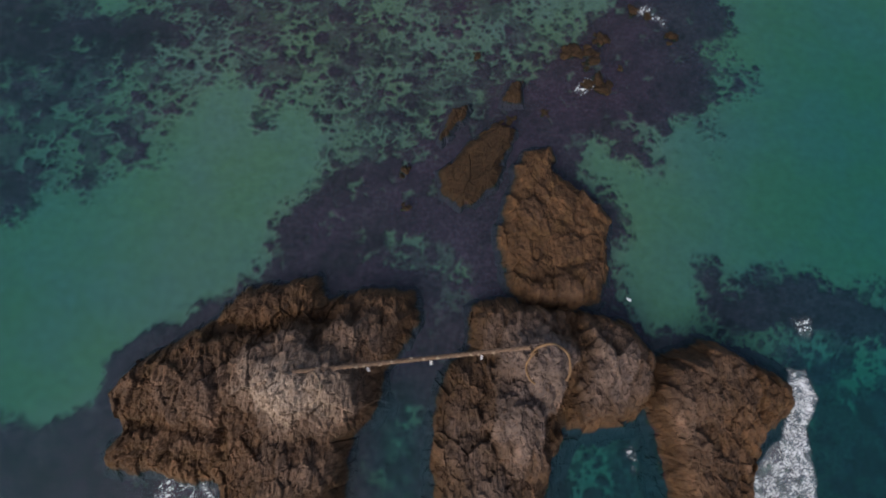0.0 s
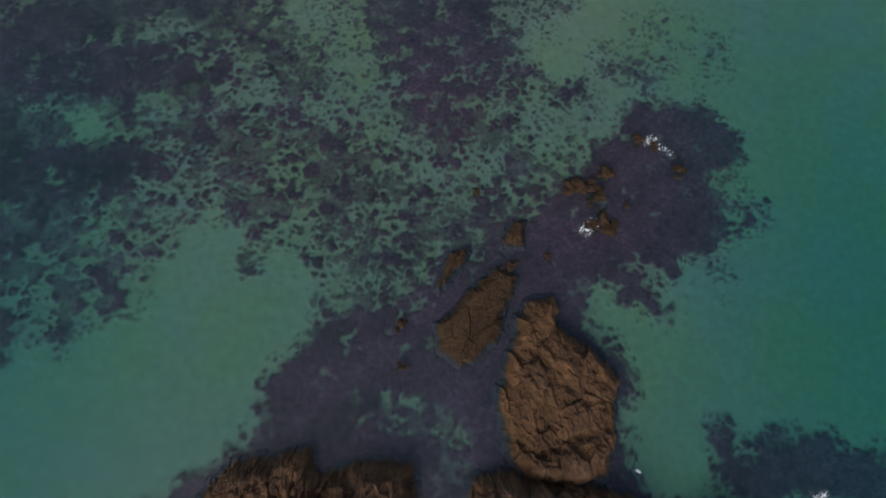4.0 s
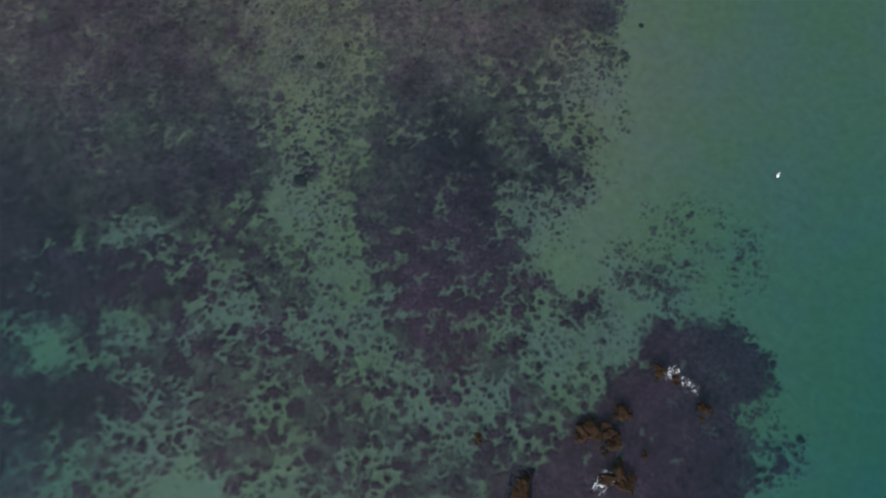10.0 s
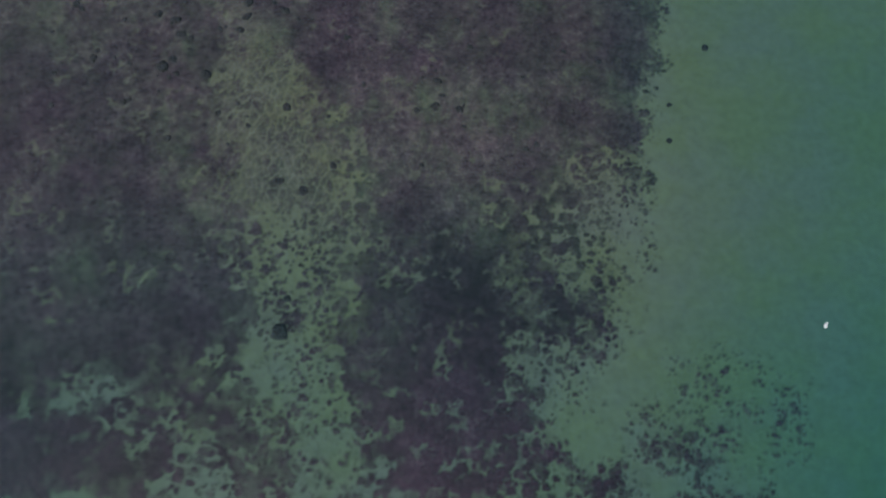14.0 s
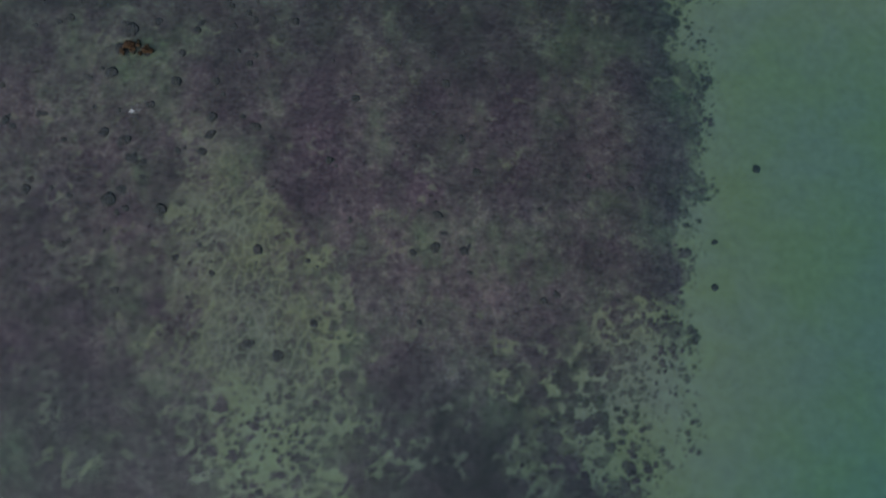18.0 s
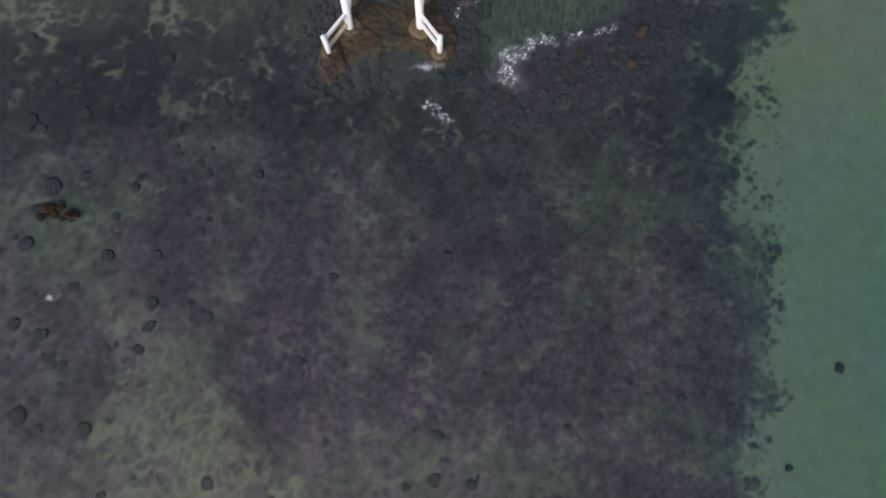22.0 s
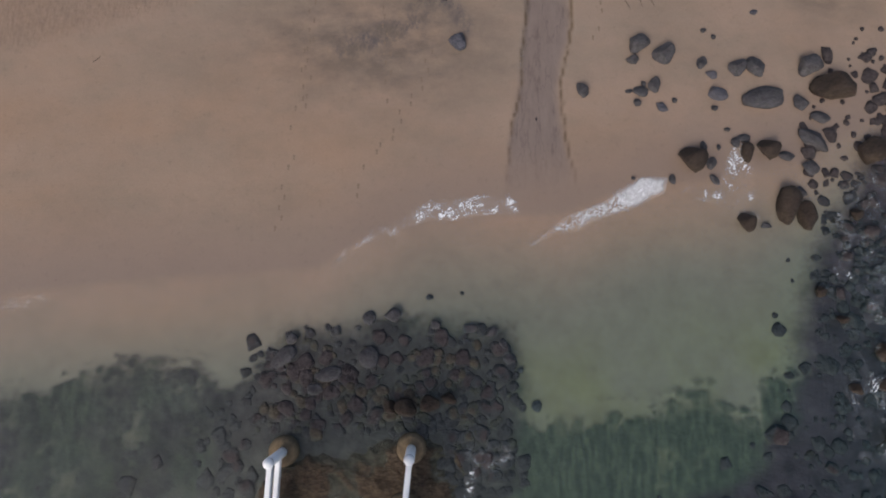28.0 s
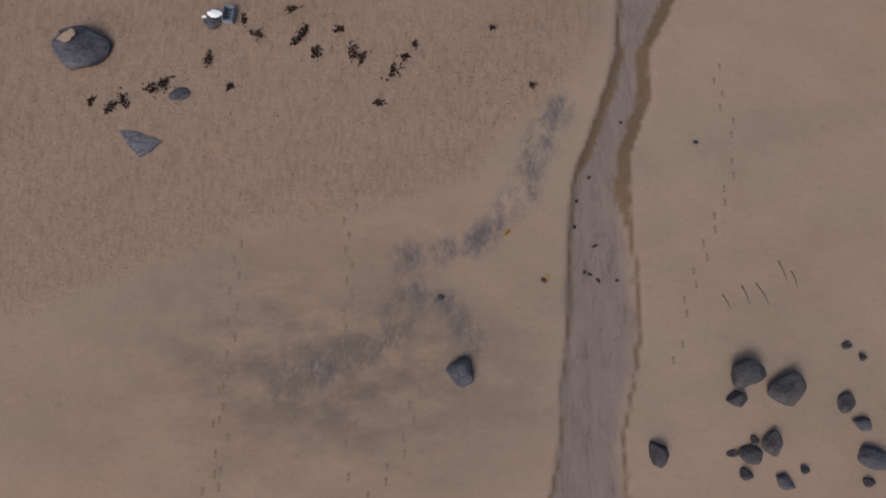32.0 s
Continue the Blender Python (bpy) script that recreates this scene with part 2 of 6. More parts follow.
    knobs = ramp(nt, noise_node(nt, 0.85, kind="ShaderNodeTexVoronoi", stretch=(1, 1.25, 1, 30)), [(0.08, (0.62, 0.6, 0.64)), (0.3, (0.92, 0.92, 0.92)), (0.55, (1.08, 1.08, 1.06)), (0.8, (1.22, 1.22, 1.16))])
    cover = mix(nt, attr(nt, "flats"), cover, mix(nt, 1.0, cover, knobs, "MULTIPLY"))
    hue = ramp(nt, noise_node(nt, 0.075, 6, 0.7), [(0.34, (1.05, 0.97, 0.99)), (0.46, (1.02, 0.98, 1.0)), (0.56, (0.92, 1.06, 0.90)), (0.68, (1.0, 1.0, 1.06))])
    cover = mix(nt, 0.9, cover, mix(nt, 1.0, cover, hue, "MULTIPLY"))
    blades = ramp(nt, noise_node(nt, 2.0, 6, 0.7, stretch=(1.6, 0.5, 1, 10)), [(0.32, (0.034, 0.040, 0.030)), (0.5, (0.062, 0.068, 0.048)), (0.7, (0.115, 0.118, 0.075))])
    cover = mix(nt, attr(nt, "grass"), cover, blades)
    cover = mix(nt, attr(nt, "heap"), cover, ramp(nt, mid, [(0.3, (0.018, 0.012, 0.017)), (0.7, (0.066, 0.045, 0.056))]))
    cover = mix(nt, calc(nt, "MULTIPLY", attr(nt, "gravel"), 0.8), cover, ramp(nt, mid, [(0.3, (0.028, 0.022, 0.023)), (0.55, (0.060, 0.048, 0.047)), (0.75, (0.11, 0.088, 0.08))]))
    edge = calc(nt, "MAXIMUM", edge, calc(nt, "MULTIPLY", attr(nt, "veil"), ramp(nt, noise_node(nt, 0.8, 6, 0.7), [(0.3, (0.02, 0.02, 0.02)), (0.7, (0.38, 0.38, 0.38))])))
    col = mix(nt, edge, sand, cover)
    links.new(col, b.inputs["Base Color"])
    rough = calc(nt, "SUBTRACT", 0.92, calc(nt, "MULTIPLY", wet, 0.35))
    links.new(rough, b.inputs["Roughness"])
    relief = calc(nt, "ADD", calc(nt, "MULTIPLY", fine, calc(nt, "ADD", 0.1, calc(nt, "MULTIPLY", dry, 0.5))), calc(nt, "MULTIPLY", noise_node(nt, 2.5, 6, 0.7), rubble))
    bump(nt, b, relief, 0.6, 0.12)
    return m


def water_material():
    m, nodes, links, b = material("sea_water")
    nt = m.node_tree
    nodes.remove(b)
    depth = calc(nt, "MAXIMUM", attr(nt, "depth"), 0.0)
    comb = nodes.new("ShaderNodeCombineColor")
    for sock, base in zip(comb.inputs, (0.60, 0.925, 0.953)):
        links.new(calc(nt, "POWER", base, depth), sock)
    clear = nodes.new("ShaderNodeBsdfTransparent")
    links.new(comb.outputs[0], clear.inputs["Color"])
    murk = nodes.new("ShaderNodeBsdfDiffuse")
    murk.inputs["Color"].default_value = (0.025, 0.12, 0.12, 1)
    body = nodes.new("ShaderNodeMixShader")
    links.new(calc(nt, "SUBTRACT", 1.0, calc(nt, "POWER", 0.955, depth)), body.inputs[0])
    links.new(clear.outputs[0], body.inputs[1])
    links.new(murk.outputs[0], body.inputs[2])
    gloss = nodes.new("ShaderNodeBsdfGlossy")
    gloss.inputs["Roughness"].default_value = 0.22
    fres = nodes.new("ShaderNodeLayerWeight")
    fres.inputs["Blend"].default_value = 0.5
    shine = calc(nt, "ADD", 0.02, calc(nt, "MULTIPLY", 0.9, calc(nt, "POWER", fres.outputs["Facing"], 5.0)))
    bp = nodes.new("ShaderNodeBump")
    bp.inputs["Strength"].default_value, bp.inputs["Distance"].default_value = 0.5, 0.12
    rip = calc(nt, "ADD", noise_node(nt, 0.55, 6, 0.6, stretch=(1, 1.9, 1, 20)), calc(nt, "MULTIPLY", noise_node(nt, 2.4, 4, 0.6, stretch=(1, 1.7, 1, -15)), 0.35))
    links.new(rip, bp.inputs["Height"])
    for n in (gloss, fres):
        links.new(bp.outputs["Normal"], n.inputs["Normal"])
    top = nodes.new("ShaderNodeMixShader")
    links.new(shine, top.inputs[0])
    links.new(body.outputs[0], top.inputs[1])
    links.new(gloss.outputs[0], top.inputs[2])
    links.new(top.outputs[0], nodes["Material Output"].inputs["Surface"])
    return m


def rock_material(name, low, mid, high, scale=1.0, grain=(1.6, 0.5, 0.6, 12), tint=0.8):
    """Weathered rock: bands, stains, cracks."""
    m, nodes, links, b = material(name, 0.85, 0, 0.25)
    nt = m.node_tree
    a = noise_node(nt, 0.35 * scale, 6, 0.65)
    streak = noise_node(nt, 1.3 * scale, 8, 0.75, stretch=grain)
    fine = noise_node(nt, 7.0 * scale, 6, 0.75)
    col = ramp(nt, a, [(0.3, low), (0.5, mid), (0.72, high)])
    col = mix(nt, 0.45, col, ramp(nt, streak, [(0.3, low), (0.55, mid), (0.75, high)]))
    col = mix(nt, 0.3, col, ramp(nt, fine, [(0.3, tuple(0.35 * v for v in low)), (0.7, high)]))
    rust = ramp(nt, noise_node(nt, 0.8 * scale, 6, 0.7), [(0.56, (0, 0, 0)), (0.68, (1, 1, 1))])
    col = mix(nt, calc(nt, "MULTIPLY", rust, 0.25 * tint), col, (high[0] * 1.05, high[1] * 0.78, high[2] * 0.5))
    ash = ramp(nt, noise_node(nt, 0.55 * scale, 6, 0.7, stretch=(1, 1.3, 1, 50)), [(0.52, (0, 0, 0)), (0.7, (1, 1, 1))])
    col = mix(nt, calc(nt, "MULTIPLY", ash, 0.4), col, (high[0] * 1.0, high[1] * 1.02, high[2] * 1.08))
    hues = ramp(nt, noise_node(nt, 1.1 * scale, 7, 0.8, stretch=(1.3, 0.8, 1, 70)), [(0.36, (1.25, 0.82, 0.72)), (0.5, (1.0, 1.0, 1.0)), (0.6, (1.15, 1.02, 0.66)), (0.72, (0.85, 0.92, 1.02))])
    col = mix(nt, tint, col, mix(nt, 1.0, col, hues, "MULTIPLY"))
    for size, way in ((0.9, 8), (2.3, -35), (3.2, 60)):
        seam = calc(nt, "ABSOLUTE", calc(nt, "SUBTRACT", noise_node(nt, size * scale, 3, 0.55, stretch=(0.5, 1.6, 1, way)), 0.5))
        line = ramp(nt, seam, [(0.0, (0.5, 0.5, 0.5)), (0.035, (0, 0, 0))])
        col = mix(nt, line, col, tuple(0.5 * v for v in low))
    crack = noise_node(nt, 1.6 * scale, kind="ShaderNodeTexVoronoi", stretch=(grain[0] * 0.9, grain[1] * 1.2, 0.8, grain[3]))
    grown = ramp(nt, noise_node(nt, 1.6, 6, 0.7), [(0.3, (0.045, 0.017, 0.027)), (0.7, (0.105, 0.042, 0.062))])
    col = mix(nt, attr(nt, "sunk"), col, grown)
    links.new(col, b.inputs["Base Color"])
    bump(nt, b, calc(nt, "ADD", calc(nt, "MULTIPLY", fine, 0.5), calc(nt, "ADD", streak, calc(nt, "MULTIPLY", crack, 0.5))), 0.9, 0.3 / scale)
    return m


def cliff_material(name, low, brown, grey, pale=1.0):
    """Jointed sea rock: ochre weed stains low down, brown, then bare greyish tops; each block a shade of its own."""
    m, nodes, links, b = material(name, 0.85, 0, 0.25)
    nt = m.node_tree
    zone = calc(nt, "ADD", attr(nt, "high"), calc(nt, "MULTIPLY", calc(nt, "SUBTRACT", noise_node(nt, 0.7, 7, 0.7), 0.5), 0.7))
    col = ramp(nt, zone, [(0.02, low), (0.28, brown), (0.6, tuple(0.55 * p + 0.45 * q for p, q in zip(brown, grey))), (0.95, grey)])
    blocks = calc(nt, "ADD", attr(nt, "block"), calc(nt, "MULTIPLY", calc(nt, "SUBTRACT", noise_node(nt, 2.2, 6, 0.7), 0.5), 0.5))
    col = mix(nt, 1.0, col, ramp(nt, blocks, [(0.25, (0.62, 0.58, 0.54)), (0.45, (0.92, 0.88, 0.86)), (0.6, (1.16, 1.12, 1.06)), (0.78, (1.75, 1.62, 1.5))]), "MULTIPLY")
    fine = noise_node(nt, 8.0, 8, 0.78)
    col = mix(nt, 1.0, col, ramp(nt, fine, [(0.3, (0.62, 0.6, 0.59)), (0.5, (1.0, 1.0, 1.0)), (0.7, (1.5, 1.47, 1.42))]), "MULTIPLY")
    broad = ramp(nt, noise_node(nt, 0.38, 5, 0.65, stretch=(1.3, 0.8, 1, 30)), [(0.34, (0.66, 0.62, 0.58)), (0.5, (1.0, 0.98, 0.97)), (0.66, (1.42, 1.36, 1.32))])
    col = mix(nt, 1.0, col, broad, "MULTIPLY")
    ochre = ramp(nt, noise_node(nt, 0.6, 6, 0.7), [(0.5, (0, 0, 0)), (0.66, (0.55, 0.55, 0.55))])
    col = mix(nt, calc(nt, "MULTIPLY", ochre, ramp(nt, zone, [(0.0, (1, 1, 1)), (0.5, (0.5, 0.5, 0.5)), (0.9, (0, 0, 0))])), col, ramp(nt, fine, [(0.3, (0.085, 0.048, 0.018)), (0.7, (0.17, 0.10, 0.042))]))
    rust = ramp(nt, noise_node(nt, 1.4, 7, 0.75), [(0.54, (0, 0, 0)), (0.7, (0.6, 0.6, 0.6))])
    col = mix(nt, rust, col, (0.15, 0.070, 0.026))
    ash = ramp(nt, noise_node(nt, 1.0, 7, 0.75, stretch=(1.6, 0.7, 1, 20)), [(0.56, (0, 0, 0)), (0.72, (0.35, 0.35, 0.35))])
    col = mix(nt, ash, col, (0.16, 0.125, 0.105))
    light = calc(nt, "MULTIPLY", attr(nt, "pale"), ramp(nt, noise_node(nt, 1.6, 7, 0.78, stretch=(1.3, 0.8, 1, 8)), [(0.36, (0, 0, 0)), (0.6, (1, 1, 1))]))
    col = mix(nt, calc(nt, "MULTIPLY", light, pale), col, ramp(nt, fine, [(0.3, (0.28, 0.20, 0.14)), (0.6, (0.50, 0.39, 0.30))]))
    col = mix(nt, calc(nt, "MULTIPLY", attr(nt, "wet"), 0.8), col, (0.050, 0.034, 0.022))
    grown = ramp(nt, noise_node(nt, 1.6, 6, 0.7), [(0.3, (0.045, 0.017, 0.027)), (0.7, (0.105, 0.042, 0.062))])
    col = mix(nt, attr(nt, "sunk"), col, grown)
    links.new(col, b.inputs["Base Color"])
    bump(nt, b, calc(nt, "ADD", fine, noise_node(nt, 2.4, 8, 0.75, stretch=(1.6, 0.6, 1, 8))), 0.9, 0.16)
    return m


def plain(name, colour, rough=0.7, vary=0.15, scale=6.0, stain=None, metal=0.0):
    m, nodes, links, b = material(name, rough, metal)
    nt = m.node_tree
    n = noise_node(nt, scale, 6, 0.7)
    col = ramp(nt, n, [(0.3, tuple(v * (1 - vary) for v in colour)), (0.7, tuple(min(1, v * (1 + vary)) for v in colour))])
    if stain:
        col = mix(nt, ramp(nt, noise_node(nt, scale * 0.25, 6, 0.75), [(0.62, (0, 0, 0)), (0.72, (1, 1, 1))]), col, stain)
    links.new(col, b.inputs["Base Color"])
    bump(nt, b, n, 0.3, 0.02)
    return m


M_GROUND, M_WATER = ground_material(), water_material()
M_CLIFF = cliff_material("brown_sea_rock", (0.076, 0.043, 0.021), (0.082, 0.048, 0.027), (0.115, 0.080, 0.060))
M_CLIFF_GREY = cliff_material("grey_brown_sea_rock", (0.074, 0.043, 0.022), (0.080, 0.050, 0.031), (0.128, 0.100, 0.088))
M_REEF = rock_material("wet_brown_reef", (0.013, 0.008, 0.004), (0.042, 0.025, 0.012), (0.105, 0.063, 0.03), 1.8)
M_BASALT = rock_material("grey_basalt", (0.034, 0.033, 0.037), (0.068, 0.066, 0.073), (0.135, 0.13, 0.134), 3.0, (1, 0.8, 1, 0), 0.3)
M_BROWN = rock_material("brown_boulder", (0.019, 0.0145, 0.012), (0.045, 0.033, 0.026), (0.092, 0.068, 0.050), 3.0, (1, 0.8, 1, 0), 0.35)
M_LEDGE = rock_material("wet_brown_ledge", (0.034, 0.024, 0.016), (0.082, 0.060, 0.040), (0.17, 0.125, 0.085), 0.9, (1, 1, 1, 0), 0.3)
M_PALE = rock_material("brown_cobble", (0.038, 0.032, 0.026), (0.076, 0.064, 0.050), (0.135, 0.115, 0.088), 2.0, (1, 0.8, 1, 0), 0.4)
M_FLAT = rock_material("weedy_stone", (0.026, 0.020, 0.024), (0.056, 0.043, 0.049), (0.105, 0.084, 0.085), 1.5)
M_COBBLE = rock_material("dark_cobble", (0.028, 0.022, 0.024), (0.056, 0.045, 0.046), (0.108, 0.09, 0.088), 2.0, (1, 0.8, 1, 0), 0.05)
M_SLATE = rock_material("blue_slate", (0.056, 0.057, 0.072), (0.10, 0.10, 0.122), (0.16, 0.16, 0.185), 2.0, (1, 1, 1, 0), 0.2)
M_SLAB = rock_material("pale_blue_slate", (0.10, 0.102, 0.125), (0.15, 0.152, 0.18), (0.21, 0.21, 0.24), 2.0, (1, 1, 1, 0), 0.2)
M_WHITE = plain("white_paint", (0.80, 0.80, 0.81), 0.45, 0.04, 1.5, (0.62, 0.60, 0.57))
M_STAINED = plain("rust_stained_paint", (0.50, 0.43, 0.28), 0.6, 0.35, 4.0, (0.20, 0.11, 0.04))
M_CONCRETE = plain("stained_concrete", (0.13, 0.095, 0.058), 0.9, 0.4, 3.0, (0.06, 0.045, 0.03))
M_RUST = plain("bare_metal", (0.10, 0.08, 0.075), 0.8, 0.6, 9.0)


def foam_material():
    """White froth, thick where the sheet's froth is high and breaking into bubbles and clear water where it is low."""
    m, nodes, links, b = material("sea_foam", 0.9)
    nt = m.node_tree
    b.inputs["Base Color"].default_value = (0.76, 0.79, 0.82, 1)
    grain = noise_node(nt, 5.0, 6, 0.75)
    thick = calc(nt, "ADD", attr(nt, "froth"), calc(nt, "MULTIPLY", calc(nt, "SUBTRACT", grain, 0.5), 0.4))
    thick = ramp(nt, thick, [(0.12, (0, 0, 0)), (0.45, (0.22, 0.22, 0.22)), (1.0, (0.85, 0.85, 0.85))])
    clear = nodes.new("ShaderNodeBsdfTransparent")
    both = nodes.new("ShaderNodeMixShader")
    links.new(thick, both.inputs[0])
    links.new(clear.outputs[0], both.inputs[1])
    links.new(b.outputs[0], both.inputs[2])
    links.new(both.outputs[0], nodes["Material Output"].inputs["Surface"])
    return m


M_FOAM = foam_material()
M_STRAW = plain("rice_straw", (0.155, 0.10, 0.066), 0.9, 0.5, 8.0)
M_PAPER = plain("white_paper", (0.75, 0.76, 0.78), 0.8, 0.05)
M_WEED = plain("brown_seaweed", (0.042, 0.020, 0.015), 0.6, 0.6, 10.0)


# ---------------------------------------------------------------- plan of the sea floor
BEDS = []


def bed(share, size, dense, soft, outline):
    """A weed bed: share of the sand covered, size of its clumps and softness of its border in metres, thickness of the growth."""
    BEDS.append((share, size, dense, soft, outline))


# fringe of small clumps along the flats
bed(0.42, 0.7, 0.6, 1.5, [(32.3, -2.0), (35.7, -3.6), (35.0, -8.7), (33.1, -13.2), (32.4, -18.9), (33.1, -24.3), (31.0, -26.9), (31.2, -32.9), (27.7, -32.8), (27.9, -21.6), (29.3, -7.2)])
bed(0.42, 0.7, 0.6, 1.5, [(30.8, -6.7), (33.7, -11.1), (33.4, -17.3), (34.1, -24.4), (32.0, -28.4), (32.7, -32.8), (30.2, -36.0), (30.9, -40.2), (28.3, -44.8), (30.2, -50.7), (27.2, -52.2), (25.8, -43.3), (28.2, -27.2)])
# inner flats up to the shore band
bed(0.97, 1.5, 0.75, 1.2, [(-47.7, -2.1), (10.9, 0.6), (31.1, 0.7), (37.5, 3.4), (39.3, 1.2), (35.5, -0.4), (32.3, -2.0), (33.0, -4.6), (31.3, -7.2), (31.0, -10.2), (31.1, -13.2), (29.4, -15.6), (30.5, -18.9), (31.2, -21.6), (31.8, -23.9), (29.3, -25.6), (28.2, -27.8), (30.2, -30.3), (30.7, -33.8), (30.4, -36.5), (-41.0, -35.9)])
# middle flats
bed(0.97, 1.5, 0.5, 1.2, [(-62.0, -9.7), (31.7, -6.7), (30.5, -9.9), (32.1, -15.5), (32.2, -23.2), (30.5, -27.2), (31.2, -31.7), (26.7, -32.8), (27.0, -34.9), (29.6, -37.1), (28.7, -40.8), (26.3, -44.3), (28.1, -47.3), (28.9, -49.8), (27.7, -57.8), (-52.3, -56.7)])
# outer flats
bed(0.97, 1.5, 0.5, 1.2, [(-70.6, -20.6), (29.5, -17.3), (32.0, -19.5), (32.3, -23.7), (30.6, -28.5), (31.0, -31.9), (26.4, -33.2), (29.3, -37.1), (30.1, -42.2), (28.0, -45.3), (21.8, -46.5), (15.6, -51.2), (10.7, -58.1), (0.5, -73.8), (-58.7, -73.3)])
# grey paler flat
bed(0.97, 1.5, 0.32, 5, [(-62, -1.5), (-10, -2.5), (-2, -8), (-5, -18), (-14, -26), (-62, -28)])
bed(0.97, 1.2, 0.36, 4, [(-6.4, -29.3), (1.2, -27.2), (12.5, -32.6), (12.2, -44.6), (6.1, -50.0), (-3.4, -48.8), (-7.3, -40.3)])
# west weed field
bed(0.94, 1.5, 0.5, 2, [(-78.3, -26.5), (-21.4, -35.7), (-21.2, -47.2), (-17.0, -54.9), (-16.5, -62.3), (-19.5, -67.9), (-30.8, -69.3), (-41.2, -67.2), (-68.0, -67.9)])
bed(0.93, 1.3, 0.85, 2.5, [(-68.1, -67.2), (-17.5, -67.2), (-18.2, -83.6), (-24.3, -97.6), (-60.6, -97.4)])
# thinning weed east of the dark bed
bed(0.68, 1.0, 0.75, 1.5, [(12.1, -50.0), (21.9, -45.3), (28.0, -45.3), (29.6, -54.7), (24.9, -62.5), (21.7, -68.0), (19.9, -71.4), (9.3, -71.4), (10.6, -61.4)])
bed(0.68, 1.0, 0.75, 1.5, [(11.5, -57.9), (15.4, -47.9), (25.8, -46.3), (28.6, -57.1), (24.6, -64.4), (20.0, -70.7), (17.1, -76.0), (11.9, -69.3), (10.7, -63.7)])
bed(0.2, 0.7, 0.6, 1.5, [(26.5, -46.3), (30.3, -54.8), (28.5, -59.3), (24.4, -67.2), (21.9, -73.4), (17.8, -75.4), (23.2, -64.4), (26.9, -57.1)])
# clump field on pale sand
bed(0.66, 1.3, 0.76, 2, [(-42.5, -67.9), (-31.8, -67.2), (-19.4, -68.6), (-14.9, -74.7), (-9.4, -78.6), (-3.5, -78.6), (-0.1, -83.6), (10.2, -86.1), (19.2, -86.2), (21.4, -93.4), (21.1, -97.9), (-22.5, -97.6), (-29.2, -82.3), (-28.7, -75.9), (-38.9, -74.0)])
bed(0.55, 1.25, 0.7, 2, [(-29.2, -75.3), (-18.6, -66.6), (-6.1, -66.6), (-1.7, -81.9), (10.8, -85.8), (9.9, -92.6), (14.9, -94.1), (12.0, -97.0), (5.0, -96.3), (-10.6, -94.1), (-12.8, -102.6), (-19.8, -101.2), (-25.4, -99.8), (-29.7, -93.4)])
bed(0.95, 1.5, 0.6, 2, [(-66.9, -71.9), (-42.9, -73.3), (-34.8, -74.6), (-31.3, -81.0), (-35.0, -82.3), (-40.6, -83.2), (-64.5, -81.6)])
bed(0.66, 1.8, 0.72, 3.0, [(-64.2, -82.8), (-40.6, -83.5), (-35.0, -82.6), (-29.1, -83.5), (-27.9, -88.4), (-37.6, -90.1), (-62.9, -88.2)])
# sandy lane with small spots
bed(0.44, 0.62, 0.58, 3.2, [(-20.6, -35.7), (-16.3, -32.2), (-11.6, -35.7), (-8.2, -44.0), (-5.0, -51.9), (-5.2, -57.2), (-5.9, -67.9), (-3.7, -73.3), (-4.2, -78.6), (-9.5, -77.3), (-15.1, -72.0), (-17.4, -67.9), (-16.1, -62.3), (-16.7, -54.9), (-20.5, -47.2)])
# sand web at the lane's head
bed(0.5, 1.0, 0.5, 2.5, [(-21.5, -27.5), (-17.5, -28.0), (-15.0, -32.6), (-11.5, -37.0), (-8.0, -43.1), (-6.2, -48.0), (-9.2, -51.7), (-21.7, -51.7), (-21.4, -42.9), (-20.5, -35.8)])
# dark bed
bed(0.88, 1.2, 0.56, 2.0, [(-4.1, -57.2), (2.9, -54.9), (10.1, -57.1), (12.1, -62.3), (9.9, -67.2), (13.2, -73.4), (18.4, -77.3), (16.8, -81.8), (9.6, -81.2), (-0.2, -81.8), (-2.5, -78.6), (-2.0, -73.4), (-1.1, -67.2), (-1.9, -62.3)])
bed(0.985, 1.2, 1.0, 2.0, [(0.8, -57.0), (4.0, -55.2), (10.5, -57.5), (11.5, -62.0), (13.0, -69.0), (9.5, -70.5), (6.0, -66.5), (2.5, -63.5)])
bed(0.8, 1.2, 0.6, 2.0, [(-2.3, -76.0), (2.4, -77.3), (10.3, -79.9), (14.9, -81.8), (11.5, -85.5), (3.8, -86.1), (-0.8, -83.0)])
bed(0.93, 1.2, 0.52, 2.5, [(-2.9, -67.2), (7.2, -65.9), (13.9, -71.3), (17.9, -77.1), (16.3, -83.8), (10.8, -88.6), (-0.5, -88.6), (-3.5, -78.9)])
# weedy slope north of the reef
bed(0.68, 1.3, 0.85, 2, [(-13.4, -94.1), (5.0, -96.3), (13.4, -97.0), (21.2, -94.8), (13.2, -102.6), (3.6, -107.9), (-0.3, -111.7), (-4.0, -116.7), (-9.3, -115.4), (-12.4, -107.9), (-14.1, -103.2)])
